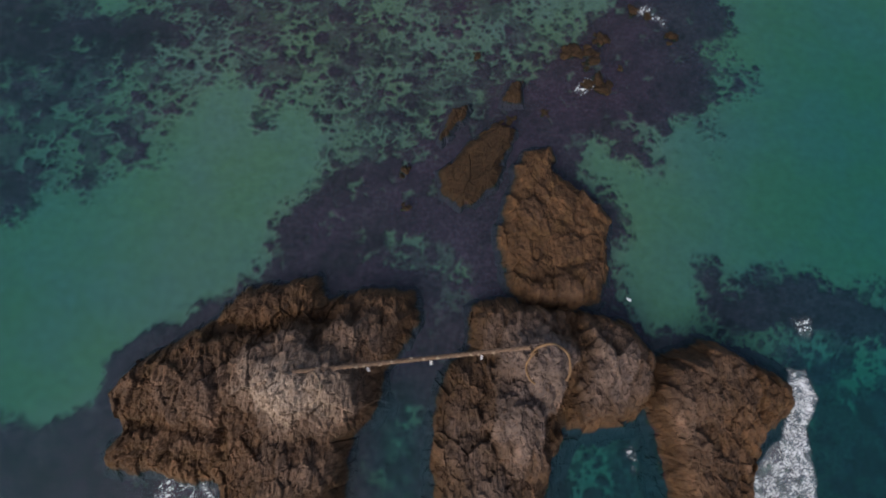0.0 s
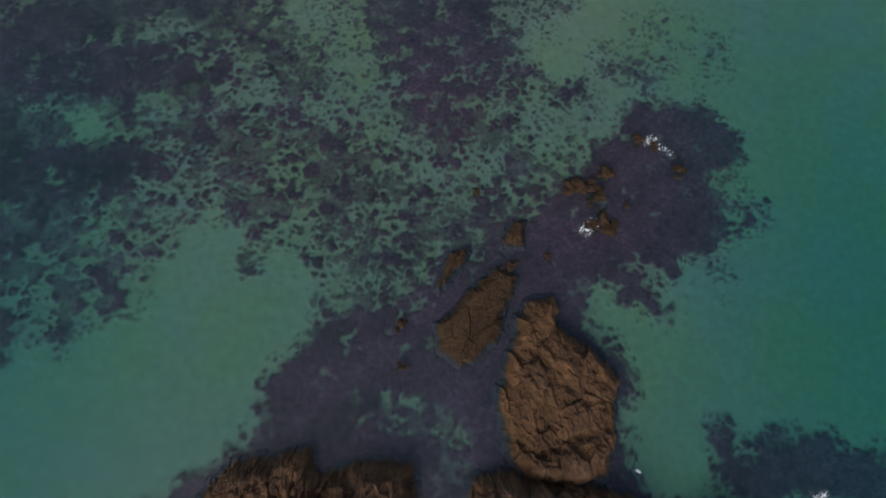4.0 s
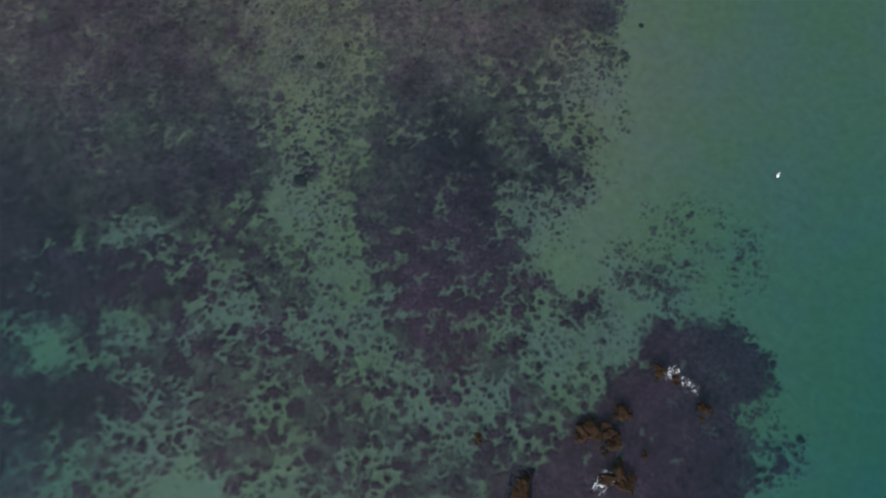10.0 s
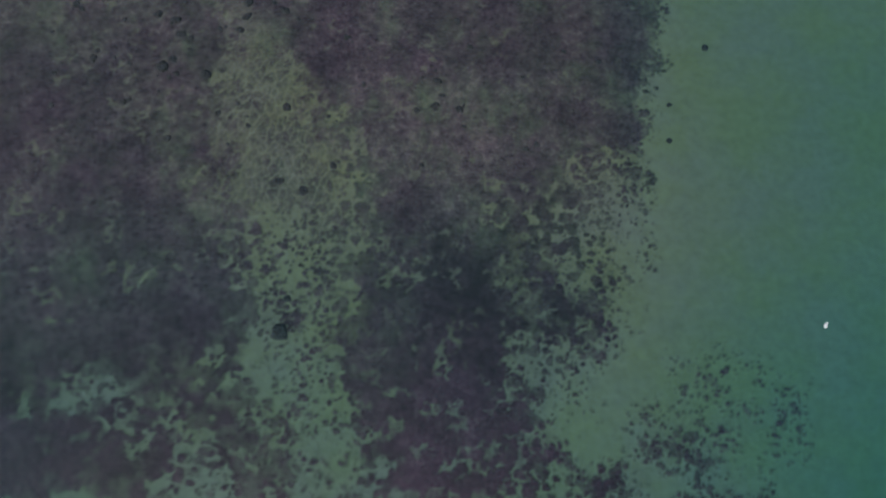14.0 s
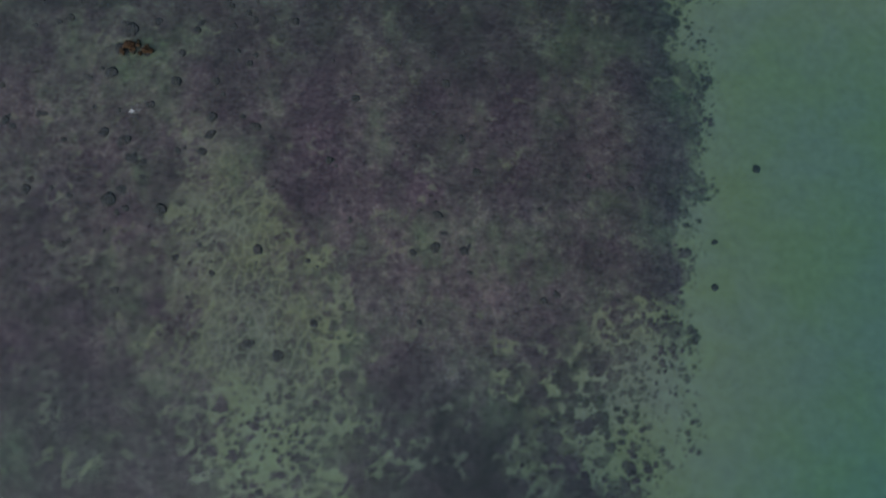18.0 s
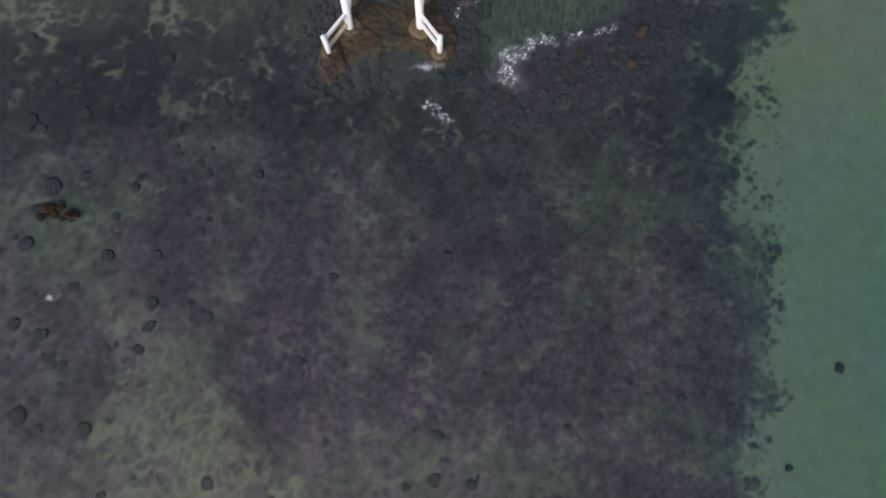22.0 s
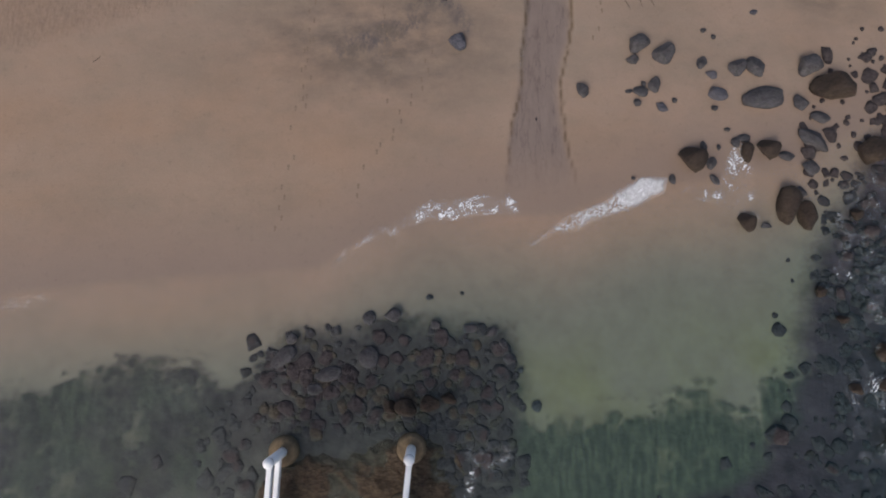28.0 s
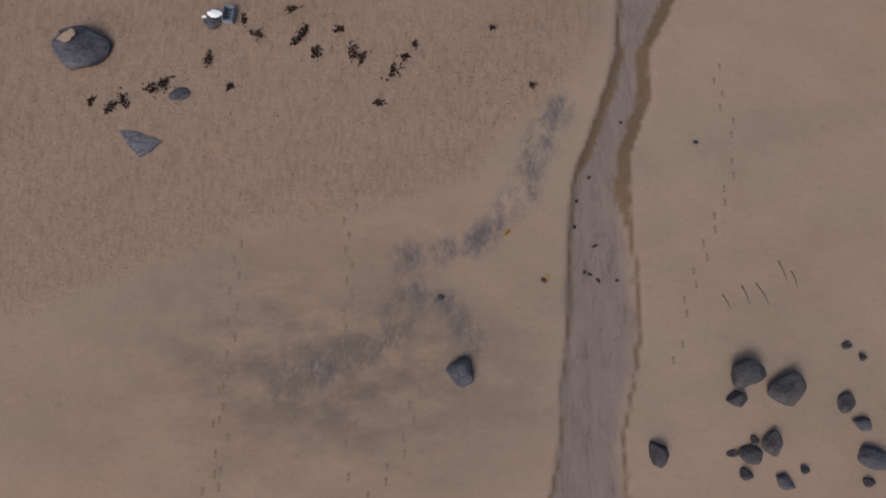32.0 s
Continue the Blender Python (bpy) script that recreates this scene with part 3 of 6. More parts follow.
# big single clumps on sand
bed(0.46, 1.0, 0.9, 1.5, [(16.2, -80.2), (21.5, -79.4), (29.8, -79.4), (29.2, -85.8), (25.2, -88.8), (21.3, -94.1), (14.9, -94.1), (10.7, -91.1), (12.3, -85.8)])
bed(0.55, 1.0, 0.7, 1.5, [(26.4, -74.3), (35.5, -75.2), (35.7, -80.2), (29.8, -79.4), (26.8, -78.5)])
bed(0.22, 0.9, 0.4, 2.5, [(30.8, -68.2), (46.0, -71.7), (45.1, -77.7), (35.8, -79.3), (31.0, -74.3)])
# dark western bed
bed(0.93, 1.6, 0.85, 4, [(-71.8, -91.2), (-50.6, -91.2), (-37.6, -92.7), (-29.6, -94.1), (-28.2, -99.8), (-36.2, -101.2), (-68.4, -102.5)])
bed(0.76, 2.0, 0.6, 2, [(-68.4, -102.5), (-36.2, -101.2), (-26.7, -100.5), (-27.4, -105.2), (-33.1, -111.7), (-38.8, -116.0), (-63.8, -117.8)])
bed(0.15, 1.5, 0.5, 1.2, [(-47.0, -84.3), (-41.4, -83.5), (-37.8, -87.4), (-40.0, -91.2), (-44.5, -89.7)])
# reef south of the flats
bed(0.94, 1.5, 0.64, 1.2, [(-16.8, -117.8), (-11.8, -115.4), (-9.5, -111.7), (-0.4, -109.2), (3.6, -105.2), (20.5, -94.8), (29.1, -86.5), (31.7, -82.6), (40.7, -81.8), (45.7, -88.1), (45.2, -91.1), (41.5, -97.0), (44.6, -99.8), (40.0, -102.6), (40.7, -107.3), (37.5, -105.9), (34.8, -105.3), (33.0, -109.2), (33.7, -114.3), (31.7, -114.3), (27.3, -112.4), (23.6, -109.2), (23.2, -114.2), (25.7, -116.1), (28.4, -120.9), (27.0, -122.7), (-16.5, -127.0), (-17.2, -120.2)])
bed(0.3, 0.9, 0.5, 1.2, [(39.7, -94.8), (46.6, -96.2), (46.4, -101.2), (42.0, -102.6), (39.5, -110.5), (37.9, -107.9), (40.7, -102.6)])
# weed about the sea rocks
bed(0.955, 1.6, 0.6, 1.0, [(-16.9, -126.2), (-17.2, -119.8), (-15.7, -117.6), (-10.9, -116.0), (-1.1, -112.9), (20.7, -108.0), (22.4, -115.0), (25.7, -118.0), (28.1, -122.4), (23.8, -124.5), (23.3, -131.3), (28.9, -133.8), (34.2, -133.2), (41.8, -134.4), (46.2, -138.7), (44.1, -143.5), (39.7, -154.6), (-52.7, -155.4), (-55.4, -146.6), (-37.9, -141.8), (-32.1, -139.3), (-31.2, -136.8), (-24.8, -132.3), (-18.7, -127.6)])
# sand between the rocks
bed(0.6, 1.6, 0.6, 1.2, [(-0.7, -123.3), (5.4, -123.9), (6.8, -129.4), (3.5, -132.1), (2.2, -134.1), (-0.6, -127.5)])
bed(0.82, 2.2, 0.8, 1.5, [(17.2, -146.6), (21.0, -144.3), (25.5, -142.5), (28.8, -141.3), (29.5, -146.0), (29.1, -154.7), (15.6, -154.8)])
bed(0.72, 2.2, 0.9, 1.5, [(-1.9, -145.1), (1.2, -142.7), (2.0, -150.8), (1.5, -154.9), (-2.0, -155.0)])
bed(0.84, 2.2, 0.8, 2.5, [(46.8, -136.5), (62.5, -137.2), (60.5, -155), (40.2, -155), (44.6, -143.5)])
# sunken reef to the east
bed(0.98, 1.5, 0.6, 1.0, [(35.2, -125.8), (39.1, -126.5), (39.5, -128.5), (43.8, -126.4), (51.6, -127.7), (65.4, -131.0), (64.0, -136.1), (50.1, -135.0), (45.1, -134.4), (38.8, -133.1), (35.0, -131.9)])
# bare sand west of the rocks
bed(0.03, 1.2, 0.5, 1.0, [(-25.9, -101.2), (-19.7, -101.5), (-12.7, -104.6), (-11.6, -110.4), (-13.1, -115.4), (-16.8, -117.8), (-16.9, -122.6), (-17.1, -127.0), (-54.9, -126.9), (-41.0, -117.8), (-32.9, -112.9), (-27.8, -107.2)])
# single clumps on it
bed(0.5, 0.8, 0.9, 0.8, [(-20.8, -104.6), (-18.3, -102.6), (-16.8, -103.2), (-17.3, -105.9), (-19.9, -106.2)])
# shore band
bed(0.955, 1.3, 0.75, 0.9, [(-30.4, 5.6), (-20.9, 6.3), (-17.7, 6.9), (-14.4, 7.3), (-13.2, 8.3), (-11.3, 9.0), (-7.9, 8.3), (-6.5, 7.8), (-5.2, 8.3), (-4.0, 10.0), (-2.6, 9.7), (0.5, 10.7), (4.9, 10.9), (7.7, 11.0), (9.1, 10.1), (9.4, 8.4), (9.7, 5.7), (11.0, 5.7), (14.1, 6.4), (17.6, 7.1), (20.0, 7.4), (21.2, 5.8), (22.9, 5.8), (23.9, 8.1), (26.4, 9.2), (27.0, 13.4), (27.9, 15.3), (29.6, 14.2), (34.0, 21.9), (40.1, 26.1), (48.0, 26.2), (44.0, 12.0), (37.5, 3.4), (32.3, -2.0), (29.0, -9.6), (-60, -9.3), (-60, 3.5)])
bed(0.87, 1.2, 0.5, 0.8, [(-60, 3.5), (-21, 6.3), (-13.2, 8.3), (-11.3, 9.0), (-7.9, 8.3), (-6.5, 6.5), (-7.5, 1.0), (-60, 0.5)])
LANE = [(-21.5, -27.5), (-17.5, -28.0), (-15.0, -32.6), (-12.0, -37.0), (-9.6, -43.1), (-8.0, -48.0), (-9.2, -50.7), (-20.7, -51.7), (-21.4, -42.9), (-20.5, -35.8)]
WEST_ROCK = [(-31.1, -146.3), (-29.7, -144), (-31, -139.9), (-28.1, -136.8), (-24, -134.3), (-20.8, -131.7), (-17.6, -128.8), (-9.8, -127.4), (-8.6, -130), (-4.4, -128.5), (1.5, -128.8), (2.1, -132.2), (-0.2, -135.4), (-1.4, -137.3), (-1.9, -141.5), (-5.1, -145), (-5, -156.7), (-6, -162.6), (-14.9, -162.7), (-18.2, -149.5), (-25.6, -148.2), (-30.4, -148.1)]
EAST_ROCK = [(8.4, -130.5), (11.3, -129.5), (21, -131.1), (26.1, -132.5), (28.3, -135.8), (28.1, -139.5), (25.8, -142.4), (18.3, -144.2), (16, -148.7), (14.7, -157.6), (9.5, -162.5), (4.8, -160.6), (4.3, -143.7), (5.2, -137.8), (8, -134.7)]
MIDDLE_ROCK = [(15.6, -110.9), (18.5, -110.3), (18.7, -113.2), (22, -116.2), (24.9, -119.8), (23.9, -126.1), (23.1, -129.8), (19.1, -130.7), (14.6, -129.8), (12.1, -126.9), (12, -120.6), (13.7, -116.2), (14.2, -113.2)]
FAR_ROCK = [(28.3, -136.4), (33.6, -134.6), (39.7, -136.3), (43.6, -139), (43.6, -140.6), (40.4, -143.5), (37.3, -147.4), (35.7, -154.4), (28.7, -154.4), (28.6, -144.7), (27.5, -141.2)]
FLAT_ROCK = [(3.9, -113.3), (8.2, -109.4), (11.8, -106.3), (15.4, -107.1), (12.8, -112.5), (11.6, -115.9), (7.4, -119.2), (4.3, -117)]
SHORE = ((-60, 9.5), (-25.6, 11.7), (-19.5, 12.2), (-10.3, 13.2), (-2.1, 13.9), (0.4, 15.5), (4.3, 16.9), (8.9, 17.1), (12.2, 17.3), (18, 19.2), (22.5, 19.5), (26.7, 20.6), (32.4, 23.9), (41.8, 29.5), (60, 40))
STREAM_WEST = ((60, 17), (44.2, 12.7), (41.7, 12.6), (38.4, 11.5), (36.1, 10.6), (33.5, 10.3), (30.3, 10.2), (28.3, 10.0), (26.0, 9.8), (23.6, 9.4), (21.6, 9.0), (19.1, 8.8), (15, 8.4))
STREAM_EAST = ((60, 21), (44.2, 15.4), (41.8, 14.1), (39.4, 14.0), (37.1, 13.0), (35.7, 12.8), (32.8, 13.0), (30.3, 13.2), (28.6, 13.1), (26.9, 12.5), (25.2, 12.2), (23.6, 12.3), (22.2, 12.5), (20.6, 12.8), (15, 13.6))


DRY_SAND = [(-60, 22), (-19.9, 27.1), (-11.9, 29.9), (-6.7, 31.9), (-3.0, 33.5), (3.2, 34.5), (6.2, 35.7), (9.1, 38.7), (11.0, 40.8), (11.9, 44.0), (12.3, 60), (-60, 60)]
MUD_LONG = [(-0.9, 27.7), (2.1, 28.9), (3.8, 30.2), (3.9, 31.8), (3.7, 32.5), (6.2, 33.2), (7.4, 34.2), (8.3, 35.2), (9.3, 38.3), (10.0, 39.1)]
MUD_SHORT = [(4.0, 31.1), (5.5, 30.7), (6.4, 29.2)]


GATE_RUBBLE = [(-5.3, 8.2), (-3.3, 10.4), (2.4, 10.7), (8.8, 10.6), (9.5, 7.6), (9.2, 1.8), (7.2, -2), (5.6, -3.5), (-4.9, -6), (-8, -4), (-7.6, 4.1)]
SEAGRASS = [(9.7, 5.4), (14.1, 6.2), (20.0, 7.3), (21.2, 5.8), (22.9, 5.8), (24.2, 7.8), (26.4, 8.5), (25.3, 5.8), (22.3, 2.5), (18.8, 0.7), (14.7, -1.2), (8.9, -1.8), (8.3, 1.9)]
BOULDER_BAR = [(25.2, 10.4), (27, 15.3), (30, 20), (33, 24), (45.8, 27), (43.2, 9.1), (35, 4.8), (29.6, 1.1), (26.4, -2.9), (18.9, -7.4), (9.3, -8.9), (7.9, -4.3), (13.5, -0.9), (21.6, 1.9), (25.2, 6.1)]


def follow(line, s):
    pts = sorted(line)
    return np.interp(s, [p[0] for p in pts], [p[1] for p in pts])


def coarse_cover():
    """Plan of the beds, a square for each 0.7 m: share covered, clump size, thickness."""
    xs, ys = np.arange(-90, 91, 0.7), np.arange(-190, 61, 0.7)
    gx, gy = np.meshgrid(xs, ys)
    plan = [np.full(gx.shape, v) for v in (0.012, 0.7, 0.6)]
    for share, size, dense, soft, outline in BEDS:
        pts = np.array(outline)
        (x0, y0), (x1, y1) = pts.min(0) - 3 * soft, pts.max(0) + 3 * soft
        i0, i1, j0, j1 = np.searchsorted(xs, x0), np.searchsorted(xs, x1), np.searchsorted(ys, y0), np.searchsorted(ys, y1)
        part_of = np.s_[j0:j1, i0:i1]
        soft = soft * (1.0 if pts[0, 1] > 1 else 1.7)
        w = smooth(-soft, soft, inside(gx[part_of], gy[part_of], outline))
        for layer, value in zip(plan, (share, size, dense)):
            layer[part_of] = layer[part_of] * (1 - w) + value * w
    for outline in (WEST_ROCK, EAST_ROCK, MIDDLE_ROCK, FAR_ROCK, FLAT_ROCK):
        plan[0] = np.maximum(plan[0], 0.99 * smooth(-3.0, -1.0, inside(gx, gy, outline)))
    plan[0] = 0.012 + (plan[0] - 0.012) * smooth(88, 62, np.abs(gx)) * smooth(-188, -168, gy)
    return np.stack(plan)


COVER = coarse_cover()


def cover_at(x, y):
    u, v = np.clip((x + 90) / 0.7, 0, COVER.shape[2] - 1.01), np.clip((y + 190) / 0.7, 0, COVER.shape[1] - 1.01)
    i, j = u.astype(int), v.astype(int)
    u, v = u - i, v - j
    c = COVER
    return (c[:, j, i] * (1 - u) + c[:, j, i + 1] * u) * (1 - v) + (c[:, j + 1, i] * (1 - u) + c[:, j + 1, i + 1] * u) * v


def clump_noise(x, y, size, k):
    """Uneven islands of one size: warped cells with ragged rims."""
    bx, by = x + 0.8 * size * (fbm(x / size * 0.9, y / size * 0.9, 3, 3 + k) - 0.5), y + 0.8 * size * (fbm(x / size * 0.9, y / size * 0.9, 3, 6 + k) - 0.5)
    dx, dy, ra, rb, rc, rim = cells(bx / size, by / (size * 0.85), k)
    island = smooth(0.8, 0.05, np.hypot(dx, dy) / (0.45 + 0.6 * ra)) * (0.55 + 0.45 * rb)
    return 0.5 * island + 0.75 * fbm(x / size * 0.8 + 7.1 * k, y / size * 0.9, 4, k, 0.55)


CLUMP_SIZES = (0.8, 1.35, 2.2)
SPREAD = np.linspace(0, 1, 65)
SAMPLE = np.meshgrid(np.arange(0, 60, 0.37), np.arange(0, 60, 0.37))
RANKS = [np.quantile(clump_noise(*SAMPLE, size, k), SPREAD) for k, size in enumerate(CLUMP_SIZES)]


def weed_at(x, y):
    """How thickly weed covers the sand: the plan's share, broken into ragged clumps of the plan's size. Returns it with the share and the thickness."""
    calm = 0.3 + 0.7 * smooth(6, -8, y)
    wx = x + calm * (2.4 * (fbm(x / 2.4, y / 2.4, 4, 1) - 0.5) + (5.0 + 5.0 * smooth(-18, -32, x)) * (fbm(x / 11, y / 11, 3, 2) - 0.5))
    wy = y + calm * (2.4 * (fbm(x / 2.4, y / 2.4, 4, 4) - 0.5) + (5.0 + 7.0 * smooth(-18, -32, x)) * (fbm(x / 11, y / 11, 3, 5) - 0.5))
    share, size, dense = cover_at(wx, wy)
    open_bed = smooth(0.04, 0.25, share) * smooth(1.0, 0.86, share)
    local = np.clip(share + 0.5 * (even(fbm(x / 6, y / 6, 3, 2)) - 0.5) * open_bed, 0.0, 1)
    layers = [np.interp(clump_noise(x, y, s, k), rank, SPREAD) for k, (s, rank) in enumerate(zip(CLUMP_SIZES, RANKS))]
    w0, w2 = smooth(1.1, 0.7, size), smooth(1.2, 2.0, size)
    n = layers[0] * w0 + layers[1] * (1 - w0) * (1 - w2) + layers[2] * (1 - w0) * w2
    strength = 0.6 + 0.4 * np.maximum(even(fbm(x / 1.7, y / 1.7, 3, 7)), smooth(0.75, 0.95, share))
    clump = np.clip(0.55 + 2.6 * (n - (1 - local) * 1.03), 0, 1) * strength * smooth(0.0, 0.1, local)
    small = np.clip(0.5 + 3.0 * (layers[0] - (1 - 0.30 * local)), 0, 1)
    film = (0.40 + 0.22 * smooth(0.8, 0.95, share)) * smooth(0.02, 0.95, local) * (0.25 + 0.75 * even(fbm(x / 1.4, y / 2.1, 4, 5, 0.65)))
    clump = np.maximum(np.maximum(clump, 0.9 * small * smooth(0.04, 0.15, local)), film)
    # a web of pale sand threads between weed cushions, at the head of the sandy lane
    net = smooth(-3.5, 2.0, inside(wx, wy, LANE))
    rim = cells((x + 1.1 * (fbm(x, y, 3, 1) - 0.5)) / 0.95, (y + 1.1 * (fbm(x, y, 3, 4) - 0.5)) / 1.4, 6)[5]
    web = (0.24 + 0.66 * smooth(0.03, 0.25, rim)) * (0.55 + 0.5 * even(fbm(x / 3, y / 3, 3, 0)))
    clump = clump * (1 - 0.8 * net) + 0.8 * net * web
    heap = np.maximum(smooth(-1.6, 1.2, inside(wx, wy, BOULDER_BAR)), smooth(-1.4, 1.0, inside(wx, wy, GATE_RUBBLE)))
    return np.maximum(clump, 0.95 * heap), share, dense


def beach_height(x, y):
    """Height of sand: a low beach, a gently falling floor, deeper to the east and out to sea."""
    d = y - follow(SHORE, x) - 0.5 * (fbm(x / 4, y / 9, 3, 3) - 0.5)
    up = 0.015 * d + 0.2 * smooth(10, 26, d)
    deep = 0.62 - 0.2 * smooth(-62, -40, y) * smooth(30, 22, x) + 0.35 * smooth(-50, -90, y) + 0.45 * smooth(24, 44, x) * smooth(2, -20, y) * (0.6 + 0.4 * smooth(-45, -75, y)) + 0.35 * smooth(36, 64, x) * smooth(-5, -45, y) + 0.4 * smooth(34, 60, x) * smooth(-70, -105, y) + 0.7 * smooth(-22, -48, x) * smooth(-60, -100, y) + 0.3 * smooth(-85, -125, y) + 0.2 * smooth(-134, -147, y) + 2.2 * np.exp(-(((x - 23) / 6.5) ** 2) - ((y + 151) / 7.5) ** 2) + 1.4 * np.exp(-((x / 3.0) ** 2) - ((y + 150) / 9) ** 2) + 1.6 * smooth(40, 50, x) * smooth(-133, -141, y)
    down = -deep * (1 - np.exp(np.minimum(d, 0) * 0.16)) * (0.4 + 0.6 * smooth(0, -6.5, d))
    z = np.where(d > 0, up, down)
    west, east = follow(STREAM_WEST, y), follow(STREAM_EAST, y)
    wob = 0.25 * (fbm(x / 1.1, y / 1.1, 4, 5) - 0.5)
    bed = np.minimum(x - west + wob, east - x + wob)
    soft = 0.16 + 0.4 * (east - x < x - west)
    cut = smooth(-0.1, soft, bed)
    mouth = smooth(0.3, 5.0, d)
    return z - np.clip(z - 0.03, 0, 0.24) * cut * mouth, d, cut + 1j * mouth


def tall_weed(x, y):
    """Weed stands taller in the deeper water out at sea."""
    return 0.22 * smooth(-70, -105, y)


def heap_height(x, y, d):
    return smooth(-3, -6, d) * (0.16 * smooth(-1, 1.5, inside(x, y, BOULDER_BAR)) + 0.12 * smooth(-1, 1.5, inside(x, y, GATE_RUBBLE)))


def ground_height(x, y):
    z, d, cut = beach_height(x, y)
    weed, share, dense = weed_at(x, y)
    z = z + np.where(d < 0, (0.10 + tall_weed(x, y)) * weed * smooth(-1, -6, d) + heap_height(x, y, d), 0) + 0.05 * (fbm(x / 3, y / 3, 4, 6) - 0.5) * (0.15 + 0.85 * smooth(0, 4, np.abs(d)))
    return z, d, cut, weed, share, dense


def steps(*runs):
    out = []
    for a, b, s in runs:
        out.append(np.arange(a, b, s))
    return np.concatenate(out)


def banks(x, y):
    """Cut edges of the stream: a wide brown ledge upstream, a thin line further down."""
    jag = 0.22 * (fbm(x / 0.5, y / 0.5, 3, 2) - 0.5) + 0.3 * (fbm(x / 1.6, y / 1.6, 3, 6) - 0.5)
    e, w = follow(STREAM_EAST, y) - x + jag, x - follow(STREAM_WEST, y) + jag
    wide_e = 0.12 + 0.42 * smooth(33, 36, y)
    wide_w = 0.10 + 0.34 * smooth(35.5, 37, y) * smooth(43, 41, y)
    return np.maximum(smooth(-0.08, 0.06, e) * smooth(wide_e + 0.08, wide_e - 0.06, e), smooth(-0.08, 0.06, w) * smooth(wide_w + 0.08, wide_w - 0.06, w))


def build_ground():
    xs = steps((-92, -62, 0.8), (-62, -16, 0.24), (-16, 34, 0.17), (34, 64, 0.24), (64, 92, 0.8))
    ys = steps((-190, -172, 0.8), (-172, -120, 0.3), (-120, 6, 0.22), (6, 50, 0.14))
    far_x, far_y = (-2500, -900, -300, -120), (-2500, -900, -400, -230)
    xs = np.concatenate([far_x, xs, [120, 300, 900, 2500]])
    ys = np.concatenate([far_y, ys, [70, 140, 400, 1200, 2500]])
    gx, gy = np.meshgrid(xs, ys)
    z, d, cut, weed, share, dense = ground_height(gx, gy)
    z = np.minimum(z, 4.0)
    cut, mouth = cut.real, cut.imag
    wet = smooth(6.0, 0.2, d + 1.6 * (fbm(gx / 6, gy / 6, 3, 2) - 0.5)) * smooth(-0.25, 0.5, d)
    tone = smooth(-75, -45, gy + 14 * (fbm(gx / 9, gy / 9, 3, 6) - 0.5)) * smooth(8, -14, gy) * (0.25 + 0.75 * even(fbm(gx / 5, gy / 7, 4, 5)))
    stain = np.full(gx.shape, 9.0)
    for line, wide in ((MUD_LONG, 0.75), (MUD_SHORT, 0.7)):
        for (ax, ay), (bx, by) in zip(line, line[1:]):
            s = np.clip(((gx - ax) * (bx - ax) + (gy - ay) * (by - ay)) / ((bx - ax) ** 2 + (by - ay) ** 2), 0, 1)
            stain = np.minimum(stain, np.hypot(gx - ax - s * (bx - ax), gy - ay - s * (by - ay)) / wide)
    mud = smooth(1.3, 0.2, stain + 0.9 * (fbm(gx / 1.2, gy / 1.2, 4, 2) - 0.5)) + 0.35 * np.exp(-((gx - 1.5) / 5.0) ** 2 - ((gy - 28) / 2.6) ** 2)
    dry = smooth(-0.5, 0.9, inside(gx + 1.2 * (fbm(gx / 2, gy / 2, 4, 3) - 0.5), gy, DRY_SAND))
    rough = np.clip(0.25 + weed * smooth(0, -3, d) * 1.2 + dry * 0.8, 0, 1.5)
    me = sheet("ground", xs, ys, z, None, weed=weed * smooth(0.5, -1.5, d), wet=wet, tone=tone, mud=mud, rough=rough, dry=dry, bank=banks(gx, gy) * mouth, stream=cut * mouth, under=smooth(0.0, -6, d), veil=smooth(0.08, 0.8, share + 0.4 * (fbm(gx / 3, gy / 3, 4, 1) - 0.5)) * smooth(-2, -7, d), green=smooth(-5, -11, d), dense=dense, ochre=smooth(8, -6, gx + 8 * (fbm(gx / 6, gy / 4, 3, 4) - 0.5)) * smooth(31, 23, gy) * smooth(0, 3, d) * 0.4, grass=np.clip(0.9 * smooth(-2.0, 2.0, inside(gx + 2.5 * (fbm(gx / 2.5, gy / 2.5, 3, 2) - 0.5), gy, SEAGRASS)) + (0.35 + 0.4 * smooth(-1, 5, gy)) * smooth(-6, 3, gy) * (0.3 + 0.7 * even(fbm(gx / 4, gy / 4, 4, 1))), 0, 0.85), lane=smooth(-26, -17, gx) * smooth(4, -5, gx) * smooth(-92, -74, gy) * smooth(-24, -40, gy), flats=smooth(-90, -58, gy), near=smooth(-27, -12, gy), heap=smooth(0.25, 0.75, smooth(-2.5, 1.5, inside(gx, gy, BOULDER_BAR)) + 0.8 * (fbm(gx / 1.5, gy / 1.5, 4, 3) - 0.5)), gravel=smooth(0.25, 0.75, smooth(-1.5, 1.5, inside(gx, gy, GATE_RUBBLE)) + 0.8 * (fbm(gx / 1.5, gy / 1.5, 4, 3) - 0.5)), damp=np.exp(-(((gx - 1.0) / 8.0) ** 2) - ((gy - 28.5) / 4.0) ** 2) + 1.3 * np.exp(-(((gx - 29.5) / 3.0) ** 2) - ((gy - 33.5) / 3.0) ** 2))
    ob = part("ground", me, M_GROUND)
    return tagged(ob, "sandy sea floor with dark weed beds rising into a tan beach", "ground", "", "structure")


